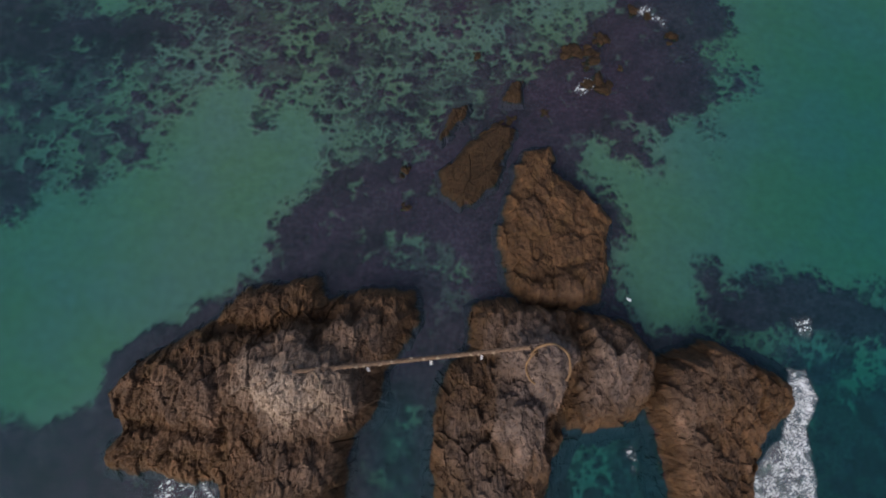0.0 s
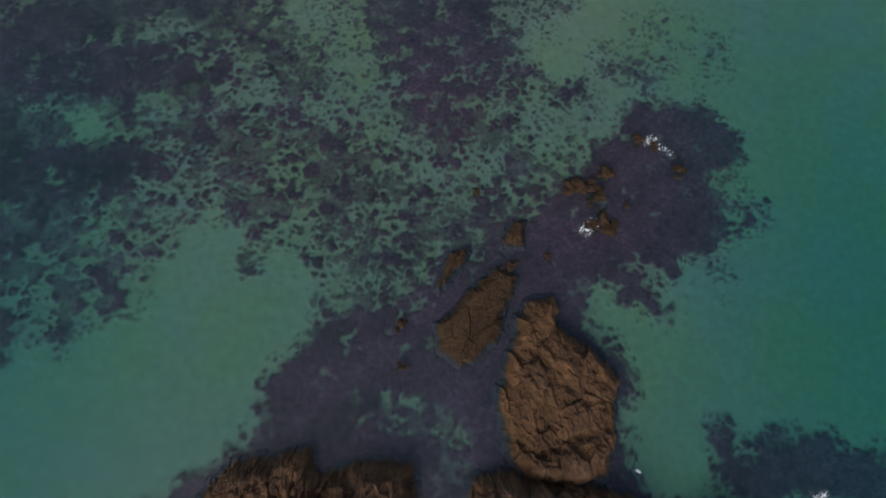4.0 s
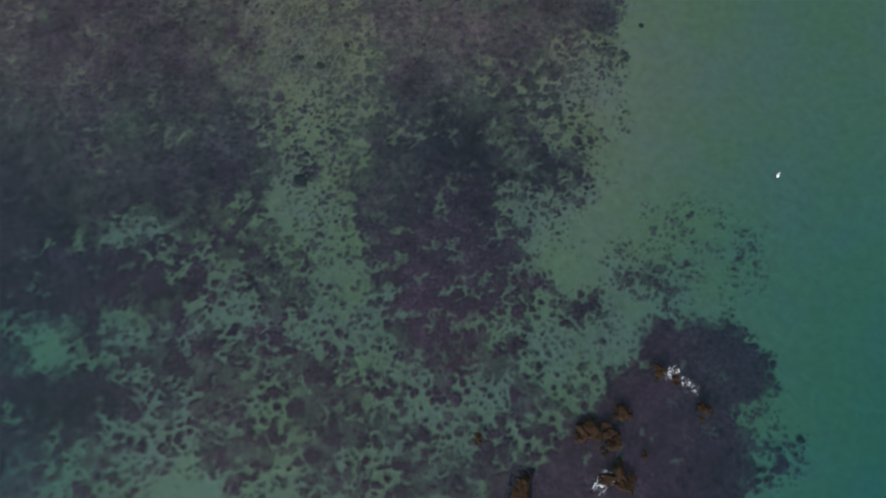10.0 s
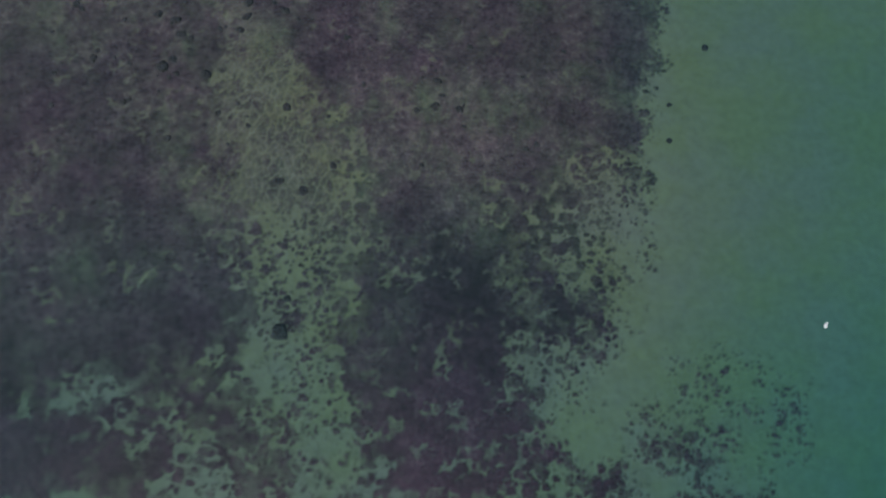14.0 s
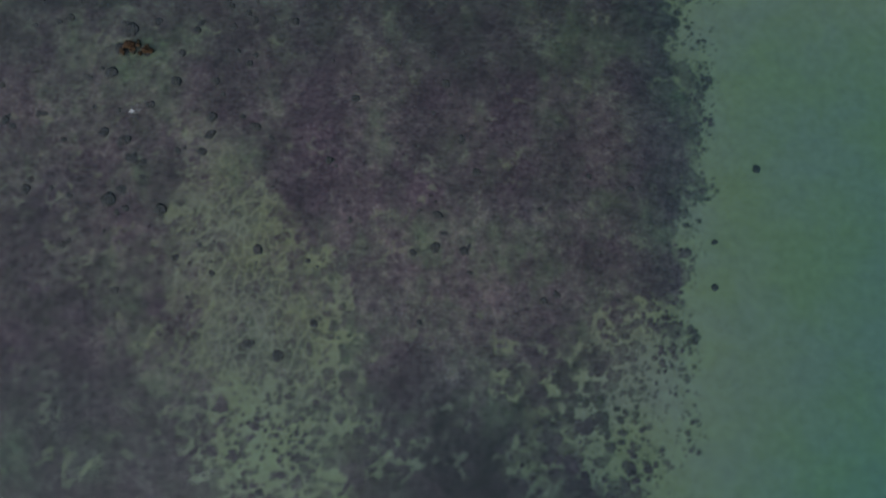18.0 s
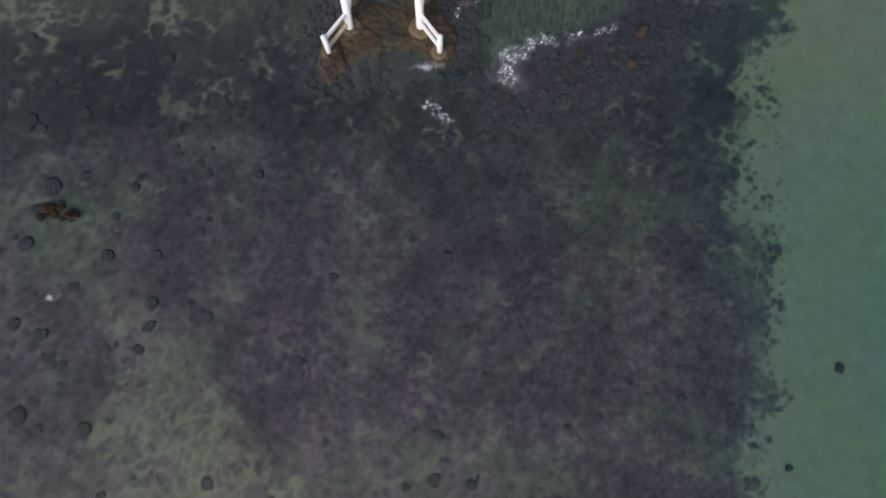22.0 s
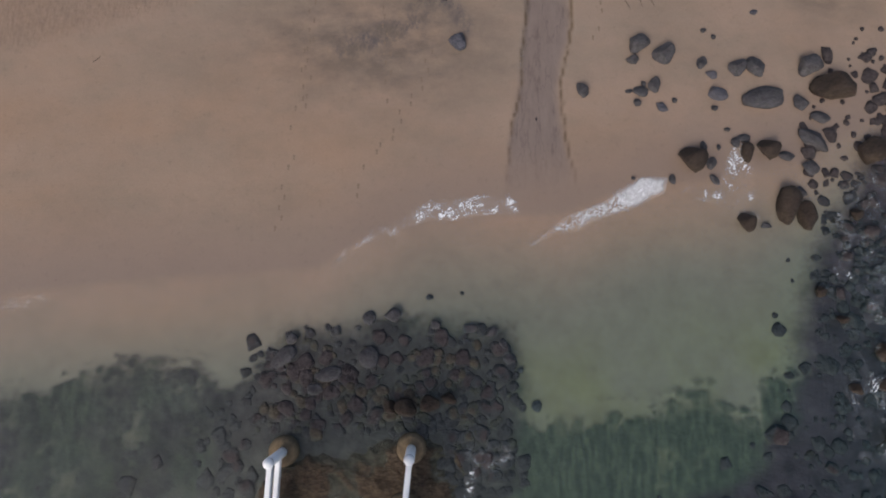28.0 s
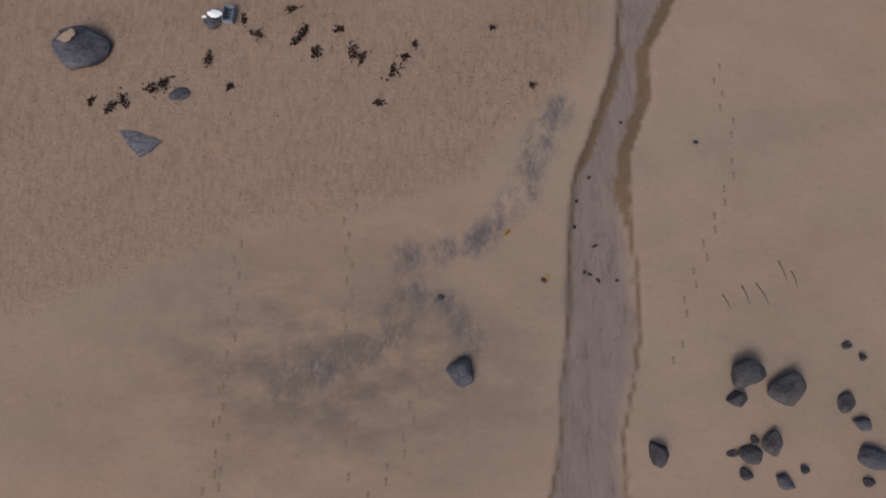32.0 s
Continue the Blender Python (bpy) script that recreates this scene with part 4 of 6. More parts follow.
def build_water():
    xs = np.concatenate([(-2500, -700, -200, -90), np.arange(-64, 66, 0.6), (90, 200, 700, 2500)])
    ys = np.concatenate([(-2500, -700, -300, -200), np.arange(-174, 45, 0.6), (60,)])
    gx, gy = np.meshgrid(xs, ys)
    z, d, cut = beach_height(gx, gy)
    me = sheet("sea", xs, ys, 0.03 * (fbm(gx / 5, gy / 5, 3, 1) - 0.5) * smooth(0, -6, d), None, depth=-z - 0.4 * heap_height(gx, gy, d) - tall_weed(gx, gy) * cover_at(gx, gy)[0])
    ob = part("sea", me, M_WATER)
    return tagged(ob, "clear green sea water under an overcast sky", "sea", "", "structure")


ground = build_ground()
sea = build_water()


# ---------------------------------------------------------------- sea rocks
def near_line(x, y, line):
    """Distance to an open line."""
    d = np.full(x.shape, 1e9)
    for (ax, ay), (bx, by) in zip(line, line[1:]):
        ex, ey = bx - ax, by - ay
        s = np.clip(((x - ax) * ex + (y - ay) * ey) / (ex * ex + ey * ey), 0, 1)
        d = np.minimum(d, np.hypot(x - ax - s * ex, y - ay - s * ey))
    return d


def sea_rock(name, outline, tops, label, step=0.13, edge=2.3, blocks=3.4, amp=0.95, mat=None, group="", lean=12, seed=0, drop=-1.6, bare=0.15, low=0.1, lift=0.3, gullies=(), spread=1.7, faceted=True, grown=1.0):
    """A rock whose plan is an outline at the waterline, broken into jointed blocks.
    tops: (x, y, height, reach east, reach north) of its crests; gullies: (half width, depth, line)."""
    pts = np.array(outline)
    x0, y0 = pts.min(0) - 1.5
    x1, y1 = pts.max(0) + 1.5
    xs, ys = np.arange(x0, x1, step), np.arange(y0, y1, step)
    gx, gy = np.meshgrid(xs, ys)
    a = radians(lean)
    ca, sa = math.cos(a), math.sin(a)

    def crest(x, y):
        shape = np.zeros(x.shape)
        x, y = x + 2.2 * (fbm(x / 2.6, y / 2.6, 3, seed + 1) - 0.5), y + 2.2 * (fbm(x / 2.6, y / 2.6, 3, seed + 4) - 0.5)
        for cx, cy, h, ax, ay in tops:
            r = np.hypot((x - cx) / ax, (y - cy) / ay)
            shape = np.maximum(shape, h * np.clip(1.1 - 0.5 * r - 0.3 * r * r, 0, 1))
        for wide, deep, line in gullies:
            shape = shape - deep * smooth(wide, 0.25 * wide, near_line(x, y, line))
        return shape

    u, v = gx * ca + gy * sa, gy * ca - gx * sa
    body, rims, tone = 0.34 * crest(gx, gy), np.zeros(gx.shape), np.zeros(gx.shape)
    outline_shift = 0.0
    for k, (s, share, tilt) in enumerate(((blocks, 0.26, 0.55), (blocks * 0.42, 0.24, 0.36), (blocks * 0.19, 0.16, 0.24), (blocks * 0.10, 0.0, 0.08))):
        wob = 0.3 * s * (fbm(gx / s, gy / s, 4, seed + k) - 0.5)
        wob2 = 0.3 * s * (fbm(gx / s, gy / s, 4, seed + k + 3) - 0.5)
        dx, dy, ra, rb, rc, rim = cells((u + wob) / s * 1.3, (v + wob2) / s * 0.8, seed + k)
        du, dv = dx * s / 1.3, dy * s / 0.8
        body = body + share * crest(gx - du * ca + dv * sa, gy - du * sa - dv * ca)
        body = body + amp * tilt * ((ra - 0.5) * dx * 1.5 + (rb - 0.5) * dy * 1.3 + (rc - 0.5) * 1.1)
        joint = smooth(0.12, 0.0, rim) * (0.15 + 0.85 * (rb > 0.55))
        rims = np.maximum(rims, joint * (1.0, 0.75, 0.5, 0.3)[k])
        body = body - amp * (0.12, 0.14, 0.08, 0.03)[k] * joint
        tone = tone + (0.22, 0.28, 0.28, 0.22)[k] * (0.6 * rc + 0.4 * ra)
        outline_shift = outline_shift + (0.9, 0.5, 0.25, 0.1)[k] * (ra - 0.5) * min(1.0, s)
    body = body + amp * (0.5 * (fbm(u / 0.8, v / 1.5, 5, seed + 5, 0.62) - 0.5) - 0.35 * np.abs(fbm(u / 1.2, v / 3.2, 4, seed + 6, 0.6) - 0.5))
    ins = inside(gx + 0.8 * (fbm(gx / 1.3, gy / 1.3, 4, seed) - 0.5), gy + 0.8 * (fbm(gx / 1.3, gy / 1.3, 4, seed + 3) - 0.5), outline) + 0.8 * outline_shift
    z = drop + (np.maximum(body, low) - drop + lift) * smooth(-spread, edge - spread + 0.9, ins)
    z = np.where(ins < -spread - 0.2, drop - 0.4, z)
    keep = (np.maximum.reduce([z[:-1, :-1], z[1:, :-1], z[:-1, 1:], z[1:, 1:]]) > drop - 0.2)
    pale = smooth(4.2, 7.0, z + 3.0 * (fbm(gx / 2.5, gy / 2.5, 3, 2) - 0.5))
    pale = pale * bare * (0.12 + 1.1 * np.exp(-(((gx + 10.6) / 5.2) ** 2) - ((gy + 139.9) / 3.2) ** 2))
    wet = smooth(0.75, 0.15, z + 0.6 * (fbm(gx / 1.5, gy / 1.5, 3, 1) - 0.5))
    high = smooth(0.6, 7.0, z + 2.6 * (fbm(gx / 3, gy / 3, 4, seed + 2) - 0.5))
    me = sheet(name, xs, ys, z, keep, pale=pale, wet=wet, high=high, block=tone, sunk=smooth(0.05, -0.25, z + 0.3 * (fbm(gx / 0.8, gy / 0.8, 3, 1) - 0.5)) * grown)
    me.polygons.foreach_set("use_smooth", np.full(len(me.polygons), not faceted))
    ob = part(name, me, mat or M_CLIFF)
    return tagged(ob, label, "rock", group)


sea_rock("sea_rock", WEST_ROCK,
         [(-11.1, -139.1, 8.4, 7, 6.5), (-6.8, -139.3, 8.0, 5, 6), (-4.3, -134.6, 6.0, 5, 5), (-26.2, -139.2, 3.2, 7, 6), (-19, -140, 4.6, 8, 7), (-24.2, -146, 2.2, 8, 3.5), (-10.4, -147.6, 4.9, 8, 8), (-11, -157, 4.6, 7, 8), (-13.9, -130.7, 2.6, 8, 4.5), (-0.7, -132, 3.2, 5, 5)],
         "large craggy brown sea rock, husband of a roped pair", seed=1, bare=1.0, group="roped pair of rocks", lean=-8,
         gullies=[(1.4, 1.7, [(-20.1, -133.6), (-14.1, -132.7), (-8.0, -132.0)]), (1.2, 1.2, [(-30.0, -143.6), (-24.0, -143.3), (-17.9, -143.5)]), (0.9, 1.4, [(-5.2, -129.4), (-3.8, -132.5)]), (0.8, 1.2, [(-18.7, -137.5), (-17.2, -142.5), (-17.9, -145.8)])])
sea_rock("sea_rock", EAST_ROCK,
         [(15.4, -137.3, 8.0, 5, 4.5), (12.8, -142.0, 6.6, 4.2, 7), (7.8, -144.5, 3.6, 7, 12), (22.9, -137.7, 5.0, 6.5, 7), (13.9, -132.8, 3.4, 9, 5), (9, -153, 4.4, 7, 12)],
         "large craggy grey-brown sea rock, wife of a roped pair", seed=3, bare=0.25, mat=M_CLIFF_GREY, group="roped pair of rocks", lean=6,
         gullies=[(1.2, 1.8, [(19.9, -131.9), (20.2, -136.6), (17.4, -143.3)]), (0.8, 1.5, [(16.0, -139.5), (15.9, -145.9)])])
sea_rock("sea_rock", FAR_ROCK,
         [(31.8, -139.3, 4.8, 8, 8), (30.2, -145.3, 4.2, 8, 9), (33, -151, 3.6, 7, 8), (40.1, -139.9, 1.8, 6, 4)], "brown craggy rock with surf on its seaward edge", seed=5, lean=4,
         gullies=[(0.9, 1.2, [(38.6, -135.4), (38.4, -141.0)])])
sea_rock("sea_rock", MIDDLE_ROCK,
         [(17.9, -119.9, 2.3, 10, 10), (18.5, -128.2, 3.0, 8, 5), (20.9, -124, 2.3, 8, 7), (16.4, -113, 1.2, 4, 5)], "rounded brown rock with cracked flat top", seed=2, blocks=3.6, amp=0.75, lean=20,
         gullies=[(0.7, 0.9, [(11.8, -126.0), (14.9, -127.9), (18.9, -126.0), (23.4, -124.9)]), (0.55, 0.6, [(14.8, -116.3), (19.2, -121.2), (23.6, -123.2)]), (0.5, 0.5, [(13.6, -130.5), (16.3, -126.6)])])
sea_rock("reef_rock", FLAT_ROCK,
         [(9, -112.5, 0.75, 12, 12)], "low flat reddish-brown reef rock awash", seed=4, amp=0.32, blocks=4.5, mat=M_REEF, edge=1.4, spread=0.7, lean=-40)
sea_rock("reef_rock", [(3.2, -109.4), (5.7, -104.2), (9, -102.9), (8.8, -105.8), (5, -110.8)], [(6.5, -106.5, 0.6, 8, 8)],
         "low brown reef rock awash with weed", seed=6, amp=0.5, blocks=3.0, mat=M_REEF, edge=1.2, spread=0.7, lean=-40)
sea_rock("reef_rock", [(11.6, -104.4), (13.5, -99.5), (16.1, -100.3), (15.7, -104.5)], [(14, -102, 0.65, 8, 8)],
         "small brown reef rock standing in weed", seed=7, amp=0.5, blocks=3.0, mat=M_REEF, edge=1.2, spread=0.7)


# ---------------------------------------------------------------- torii gate
def tube(points, radius, sides=20, cap=True):
    """A closed round bar through the points; radius may be one number or one a point."""
    bm = bmesh.new()
    pts = [Vector(p) for p in points]
    rad = radius if isinstance(radius, (list, tuple)) else [radius] * len(pts)
    rings = []
    for i, (p, r) in enumerate(zip(pts, rad)):
        way = (pts[min(i + 1, len(pts) - 1)] - pts[max(i - 1, 0)]).normalized()
        side = way.orthogonal().normalized() if abs(way.z) > 0.9 else way.cross(Vector((0, 0, 1))).normalized()
        up = side.cross(way)
        rings.append([bm.verts.new(p + r * (math.cos(2 * math.pi * k / sides) * side + math.sin(2 * math.pi * k / sides) * up)) for k in range(sides)])
    for a, b in zip(rings, rings[1:]):
        for k in range(sides):
            bm.faces.new((a[k], a[(k + 1) % sides], b[(k + 1) % sides], b[k])).smooth = True
    if cap:
        bm.faces.new(rings[0][::-1])
        bm.faces.new(rings[-1])
    bmesh.ops.recalc_face_normals(bm, faces=bm.faces)
    return bm


def bar(a, b, wide, high):
    """A bevelled square bar from a to b."""
    bm = bmesh.new()
    a, b = Vector(a), Vector(b)
    way = (b - a).normalized()
    side = way.cross(Vector((0, 0, 1))).normalized() * wide / 2
    up = side.normalized().cross(way) * high / 2
    ends = [[bm.verts.new(p + s * side + u * up) for s, u in ((-1, -1), (1, -1), (1, 1), (-1, 1))] for p in (a, b)]
    for k in range(4):
        bm.faces.new((ends[0][k], ends[0][(k + 1) % 4], ends[1][(k + 1) % 4], ends[1][k]))
    bm.faces.new(ends[0][::-1])
    bm.faces.new(ends[1])
    bmesh.ops.recalc_face_normals(bm, faces=bm.faces)
    bmesh.ops.bevel(bm, geom=bm.edges[:], offset=min(wide, high) * 0.12, segments=2, affect="EDGES")
    return bm


def build_torii():
    gate = new("torii_gate")
    gate.location = (0, 1.4, 0)
    tagged(gate, "white painted torii gate standing on rubble in the shallows", "torii")

    def add(name, bm, mat, label="", parent=gate):
        bmesh.ops.translate(bm, vec=(0, -1.4, 0), verts=bm.verts)
        return part(name, bm, mat, parent, label)

    top = 6.75
    add("top_beam", tube([(-5.86, 1.72, top), (-5.8, 1.72, top), (5.45, 2.2, top), (5.51, 2.2, top)], [0.44, 0.48, 0.48, 0.44], 32), M_WHITE)
    tie = add("tie_beam", bar((-3.3, 1.5, 5.35), (3.05, 1.8, 5.35), 0.42, 0.62), M_WHITE, "white tie beam with peeling paint")
    rng = random.Random(17)
    spots = [(rng.uniform(0.27, 0.44), 0.26) for _ in range(13)] + [(rng.uniform(0.60, 0.70), 0.2) for _ in range(8)] + [(t, 0.09) for t in (0.22, 0.49, 0.53, 0.57, 0.75, 0.79, 0.86)]
    for t, w in spots:
        x, y, w = -3.3 + 6.35 * t, 1.5 + 0.3 * t + rng.uniform(-0.11, 0.11), w * rng.uniform(0.5, 1.2)
        bm = bmesh.new()
        rim = [(x + w * rng.uniform(0.3, 0.65) * math.cos(k * 0.7), y + 0.45 * w * rng.uniform(0.3, 0.65) * math.sin(k * 0.7)) for k in range(9)]
        face = bm.faces.new([bm.verts.new((px, min(max(py, 1.31 + 0.3 * t), 1.69 + 0.3 * t), 5.664)) for px, py in rim])
        bmesh.ops.solidify(bm, geom=[face], thickness=0.01)
        add("peeled_patch", bm, M_RUST, "dark patch of peeled paint", tie)
    for k, s in enumerate((-1, 1)):
        foot = (-3.4, 1.0) if s < 0 else (3.12, 1.05)
        head = (-3.2, 1.7) if s < 0 else (2.98, 1.95)
        post = add("pillar", tube([(*foot, -0.6), (*foot, 0.3), (*head, top - 0.2)], [0.37, 0.37, 0.33], 28), M_WHITE)
        add("footing", tube([(*foot, -1.2), (*foot, 0.25), (*foot, 0.42)], [1.2, 1.1, 0.92], 28), M_CONCRETE, "stained round concrete footing", post)
        for px, py in (((-5.2, -1.5), (-3.35, 4.2)) if s < 0 else ((4.88, -1.4), (3.42, 4.35))):
            post = add("brace_post", tube([(px, py, -0.6), (px, py, 2.5)], 0.25, 20), M_WHITE)
            add("post_cap", tube([(px, py, 2.5), (px, py, 2.6), (px, py, 2.7), (px, py, 2.75)], [0.27, 0.26, 0.19, 0.05], 20), M_WHITE, "", post)
            add("footing", tube([(px, py, -1.2), (px, py, 0.22), (px, py, 0.36)], [0.85, 0.78, 0.62], 24), M_CONCRETE, "stained round concrete footing", post)
            for z in (2.25, 0.95):
                stained = s < 0 and z < 1 and py < 0
                add("brace_bar", bar((foot[0], foot[1], z), (px, py, z), 0.26, 0.32), M_STAINED if stained else M_WHITE, "rust-stained lower brace bar" if stained else "")
    return gate


build_torii()


# ---------------------------------------------------------------- sacred rope
def strand_mesh(path, rope, thick, turns, phase, sides=8):
    """One strand of a laid rope along a path of points."""
    p = np.array(path, float)
    seg = np.r_[0, np.cumsum(np.linalg.norm(np.diff(p, axis=0), axis=1))]
    n = int(seg[-1] / 0.09)
    s = np.linspace(0, seg[-1], n)
    c = np.stack([np.interp(s, seg, p[:, k]) for k in range(3)], 1)
    t = np.gradient(c, axis=0)
    t /= np.linalg.norm(t, axis=1)[:, None]
    a = np.cross(t, (0, 0, 1.0))
    a /= np.linalg.norm(a, axis=1)[:, None] + 1e-9
    b = np.cross(a, t)
    ang = 2 * np.pi * turns * s + phase
    mid = c + rope * (np.cos(ang)[:, None] * a + np.sin(ang)[:, None] * b)
    k = np.arange(sides) * 2 * np.pi / sides
    co = mid[:, None] + thick * (np.cos(k)[None, :, None] * a[:, None] + np.sin(k)[None, :, None] * b[:, None])
    q = np.arange(n * sides).reshape(n, sides)
    r = np.roll(q, -1, 1)
    faces = np.stack([q[:-1], r[:-1], r[1:], q[1:]], -1).reshape(-1, 4)
    return raw_mesh("strand", co.reshape(-1, 3), faces, True)


def sag(a, b, drop, n=40):
    return [tuple(np.array(a) + (np.array(b) - np.array(a)) * t - np.array((0, 0, 4 * drop * t * (1 - t)))) for t in np.linspace(0, 1, n)]


M_LOOP = plain("orange_straw", (0.24, 0.145, 0.075), 0.9, 0.4, 8.0)
M_TUFT = plain("pale_straw", (0.34, 0.25, 0.17), 0.95, 0.4, 9.0)


def rock_top(x, y):
    """Height of the highest sea rock at a place."""
    hit, place, _, _ = max((ob.ray_cast((x, y, 30), (0, 0, -1)) for ob in scene.objects if ob.name.startswith("sea_rock")), key=lambda h: h[1].z if h[0] else -9)
    return place.z if hit else 0.0


def shimenawa():
    """A thick laid straw rope between the two rocks, with loops about their crests and paper streamers."""
    rope = new("sacred_rope")
    rope.location = (3.2, -136.5, 6.3)
    tagged(rope, "thick twisted straw rope slung between two sea rocks", "rope")
    base = Vector(rope.location)
    span = sag((-9.2, -137.9, 8.2), (13.6, -135.4, 7.6), 1.35, 60)
    for k in range(3):
        me = strand_mesh(span, 0.11, 0.125, 0.55, k * 2 * math.pi / 3)
        me.transform(Matrix.Translation(-base))
        part("strand", me, M_STRAW, rope)
    for cx, cy, z, rx, ry, a0, a1, thick, mat, text in ((15.6, -137.2, 8.3, 2.1, 2.1, 150, -40, 0.13, M_LOOP, "straw rope loop about the crest"), (15.0, -137.4, 7.9, 1.6, 1.7, 110, 240, 0.10, M_LOOP, "thin straw rope loop"), (-8.6, -139.4, 8.3, 2.2, 1.8, 80, -60, 0.06, M_TUFT, "pale thin rope loop")):
        arc = [(cx + rx * math.cos(radians(a)), cy + ry * math.sin(radians(a))) for a in np.linspace(a0, a1, 36)]
        tall = [max(rock_top(x, y), z - 2.0) + thick for x, y in arc]
        arc = [(x, y, sum(tall[max(i - 2, 0):i + 3]) / len(tall[max(i - 2, 0):i + 3]) + 0.05) for i, (x, y) in enumerate(arc)]
        bm = tube(arc, thick, 10)
        bmesh.ops.translate(bm, vec=-base, verts=bm.verts)
        part("loop", bm, mat, rope, text)
    rng = random.Random(9)
    for i in (10, 15, 17, 21, 24, 27, 29, 32, 36, 38, 41, 44, 46, 50):
        bm = bmesh.new()
        bmesh.ops.create_icosphere(bm, subdivisions=2, radius=1.0)
        for v in bm.verts:
            v.co *= 1 + 0.7 * noise.noise(v.co * 2.2 + Vector((i, 0, 0)))
            v.co = Vector((v.co.x * 0.20, v.co.y * 0.14, v.co.z * 0.15))
        off = Vector((rng.uniform(-0.1, 0.1), rng.uniform(-0.16, 0.16), rng.uniform(0.0, 0.16)))
        bmesh.ops.translate(bm, vec=Vector(span[i]) + off - base, verts=bm.verts)
        part("straw_tuft", bm, M_TUFT, rope, "frayed pale straw tuft")
    for i in (18, 34, 47):
        x, y, z = span[i]
        bm = bmesh.new()
        rows = []
        for j in range(5):
            off = 0.10 * (1 if j % 2 else -1)
            rows.append([bm.verts.new((x + off + s * 0.11, y - 0.28 - 0.10 * j, z - 0.05 - 0.22 * j)) for s in (-1, 1)])
        for p, q in zip(rows, rows[1:]):
            bm.faces.new((p[0], p[1], q[1], q[0]))
        bmesh.ops.solidify(bm, geom=bm.faces[:], thickness=0.02)
        bmesh.ops.translate(bm, vec=-base, verts=bm.verts)
        part("paper_streamer", bm, M_PAPER, rope, "white zigzag paper streamer")


shimenawa()


# ---------------------------------------------------------------- stones
def stone_mesh(seed, sharp=0.25, div=3):
    bm = bmesh.new()
    bmesh.ops.create_icosphere(bm, subdivisions=div, radius=0.5)
    rng = random.Random(seed)
    cuts = [(Vector((rng.gauss(0, 1), rng.gauss(0, 1), rng.gauss(0, 0.7))).normalized(), rng.uniform(0.27, 0.42)) for _ in range(11)]
    off = Vector((seed * 3.1, seed * 1.7, 0))
    for v in bm.verts:
        p = v.co.copy()
        for n, d in cuts:
            over = p.dot(n) - d
            if over > 0:
                p -= n * over * 0.95
        p *= 1 + sharp * 0.5 * (noise.noise(p * 2.3 + off)) + (0.05 + 0.25 * (sharp > 0.5)) * noise.noise(p * 6 + off) + 0.02 * noise.noise(p * 15 + off)
        v.co = p
    for f in bm.faces:
        f.smooth = True
    me = bpy.data.meshes.new("boulder")
    bm.to_mesh(me)
    bm.free()
    return me


STONES = {}
for key, mat in (("grey", M_BASALT), ("brown", M_BROWN), ("reef", M_REEF), ("dark", M_COBBLE), ("slate", M_SLATE), ("weedy", M_FLAT), ("pale", M_PALE)):
    STONES[key] = []
    for i in range(9):
        me = stone_mesh(i + 20 * len(STONES), 0.9 if key == "reef" else 0.3, 3)
        me.materials.append(mat)
        STONES[key].append(me)


def ground_z(x, y):
    return float(ground_height(np.array([float(x)]), np.array([float(y)]))[0][0])


def place_stone(x, y, w, h, turn, key, label, group, name="boulder", tall=0.6, sunk=0.3, z=None, cap=None, rng=random.Random(5)):
    w, h = min(w, 1.7 * h), min(h, 1.7 * w)
    ob = new(name, rng.choice(STONES[key]))
    high = tall * min(w, h)
    zz = ground_z(x, y) if z is None else z
    if cap is not None:
        zz = min(zz, cap - high * (0.9 - sunk))
    ob.matrix_world = Matrix.LocRotScale((x, y, zz + high * (0.5 - sunk)), Euler((0, 0, radians(turn + rng.uniform(-12, 12)))), (w * 1.06, h * 1.06, high))
    return tagged(ob, label, "boulder", group)


BEACH_STONES = [(17.11, 28.13, 1.5, 1.32, 0), (16.73, 27.13, 0.85, 0.77, 0), (18.67, 27.54, 1.57, 1.39, 0), (17.33, 25.55, 0.42, 0.53, 0), (17.13, 25.09, 0.91, 0.75, 0), (17.96, 25.48, 0.84, 1.05, 0), (16.43, 25.05, 0.49, 0.3, 0), (16.87, 24.31, 0.63, 0.59, 0), (19.18, 24.49, 0.42, 0.45, 0), (18.35, 24.07, 0.98, 0.52, -40), (21.04, 26.93, 0.64, 0.92, 0)]
BEACH_STONES_EAST = [(21.62, 26.25, 0.92, 0.61, 0), (23.22, 26.7, 1.21, 1.15, 0), (24.4, 26.72, 1.28, 1.46, 0), (21.85, 24.98, 1.34, 0.9, 0), (21.62, 24.04, 0.56, 0.45, 0), (24.64, 24.76, 2.61, 1.58, 0), (27.7, 26.84, 1.65, 1.55, 0), (24.62, 30.54, 0.66, 0.4, 0), (21.92, 28.76, 0.4, 0.39, 0), (13.53, 25.04, 0.91, 1.27, 0), (21.34, 29.19, 0.4, 0.35, 0), (15.76, 37.58, 0.28, 0.2, 0)]
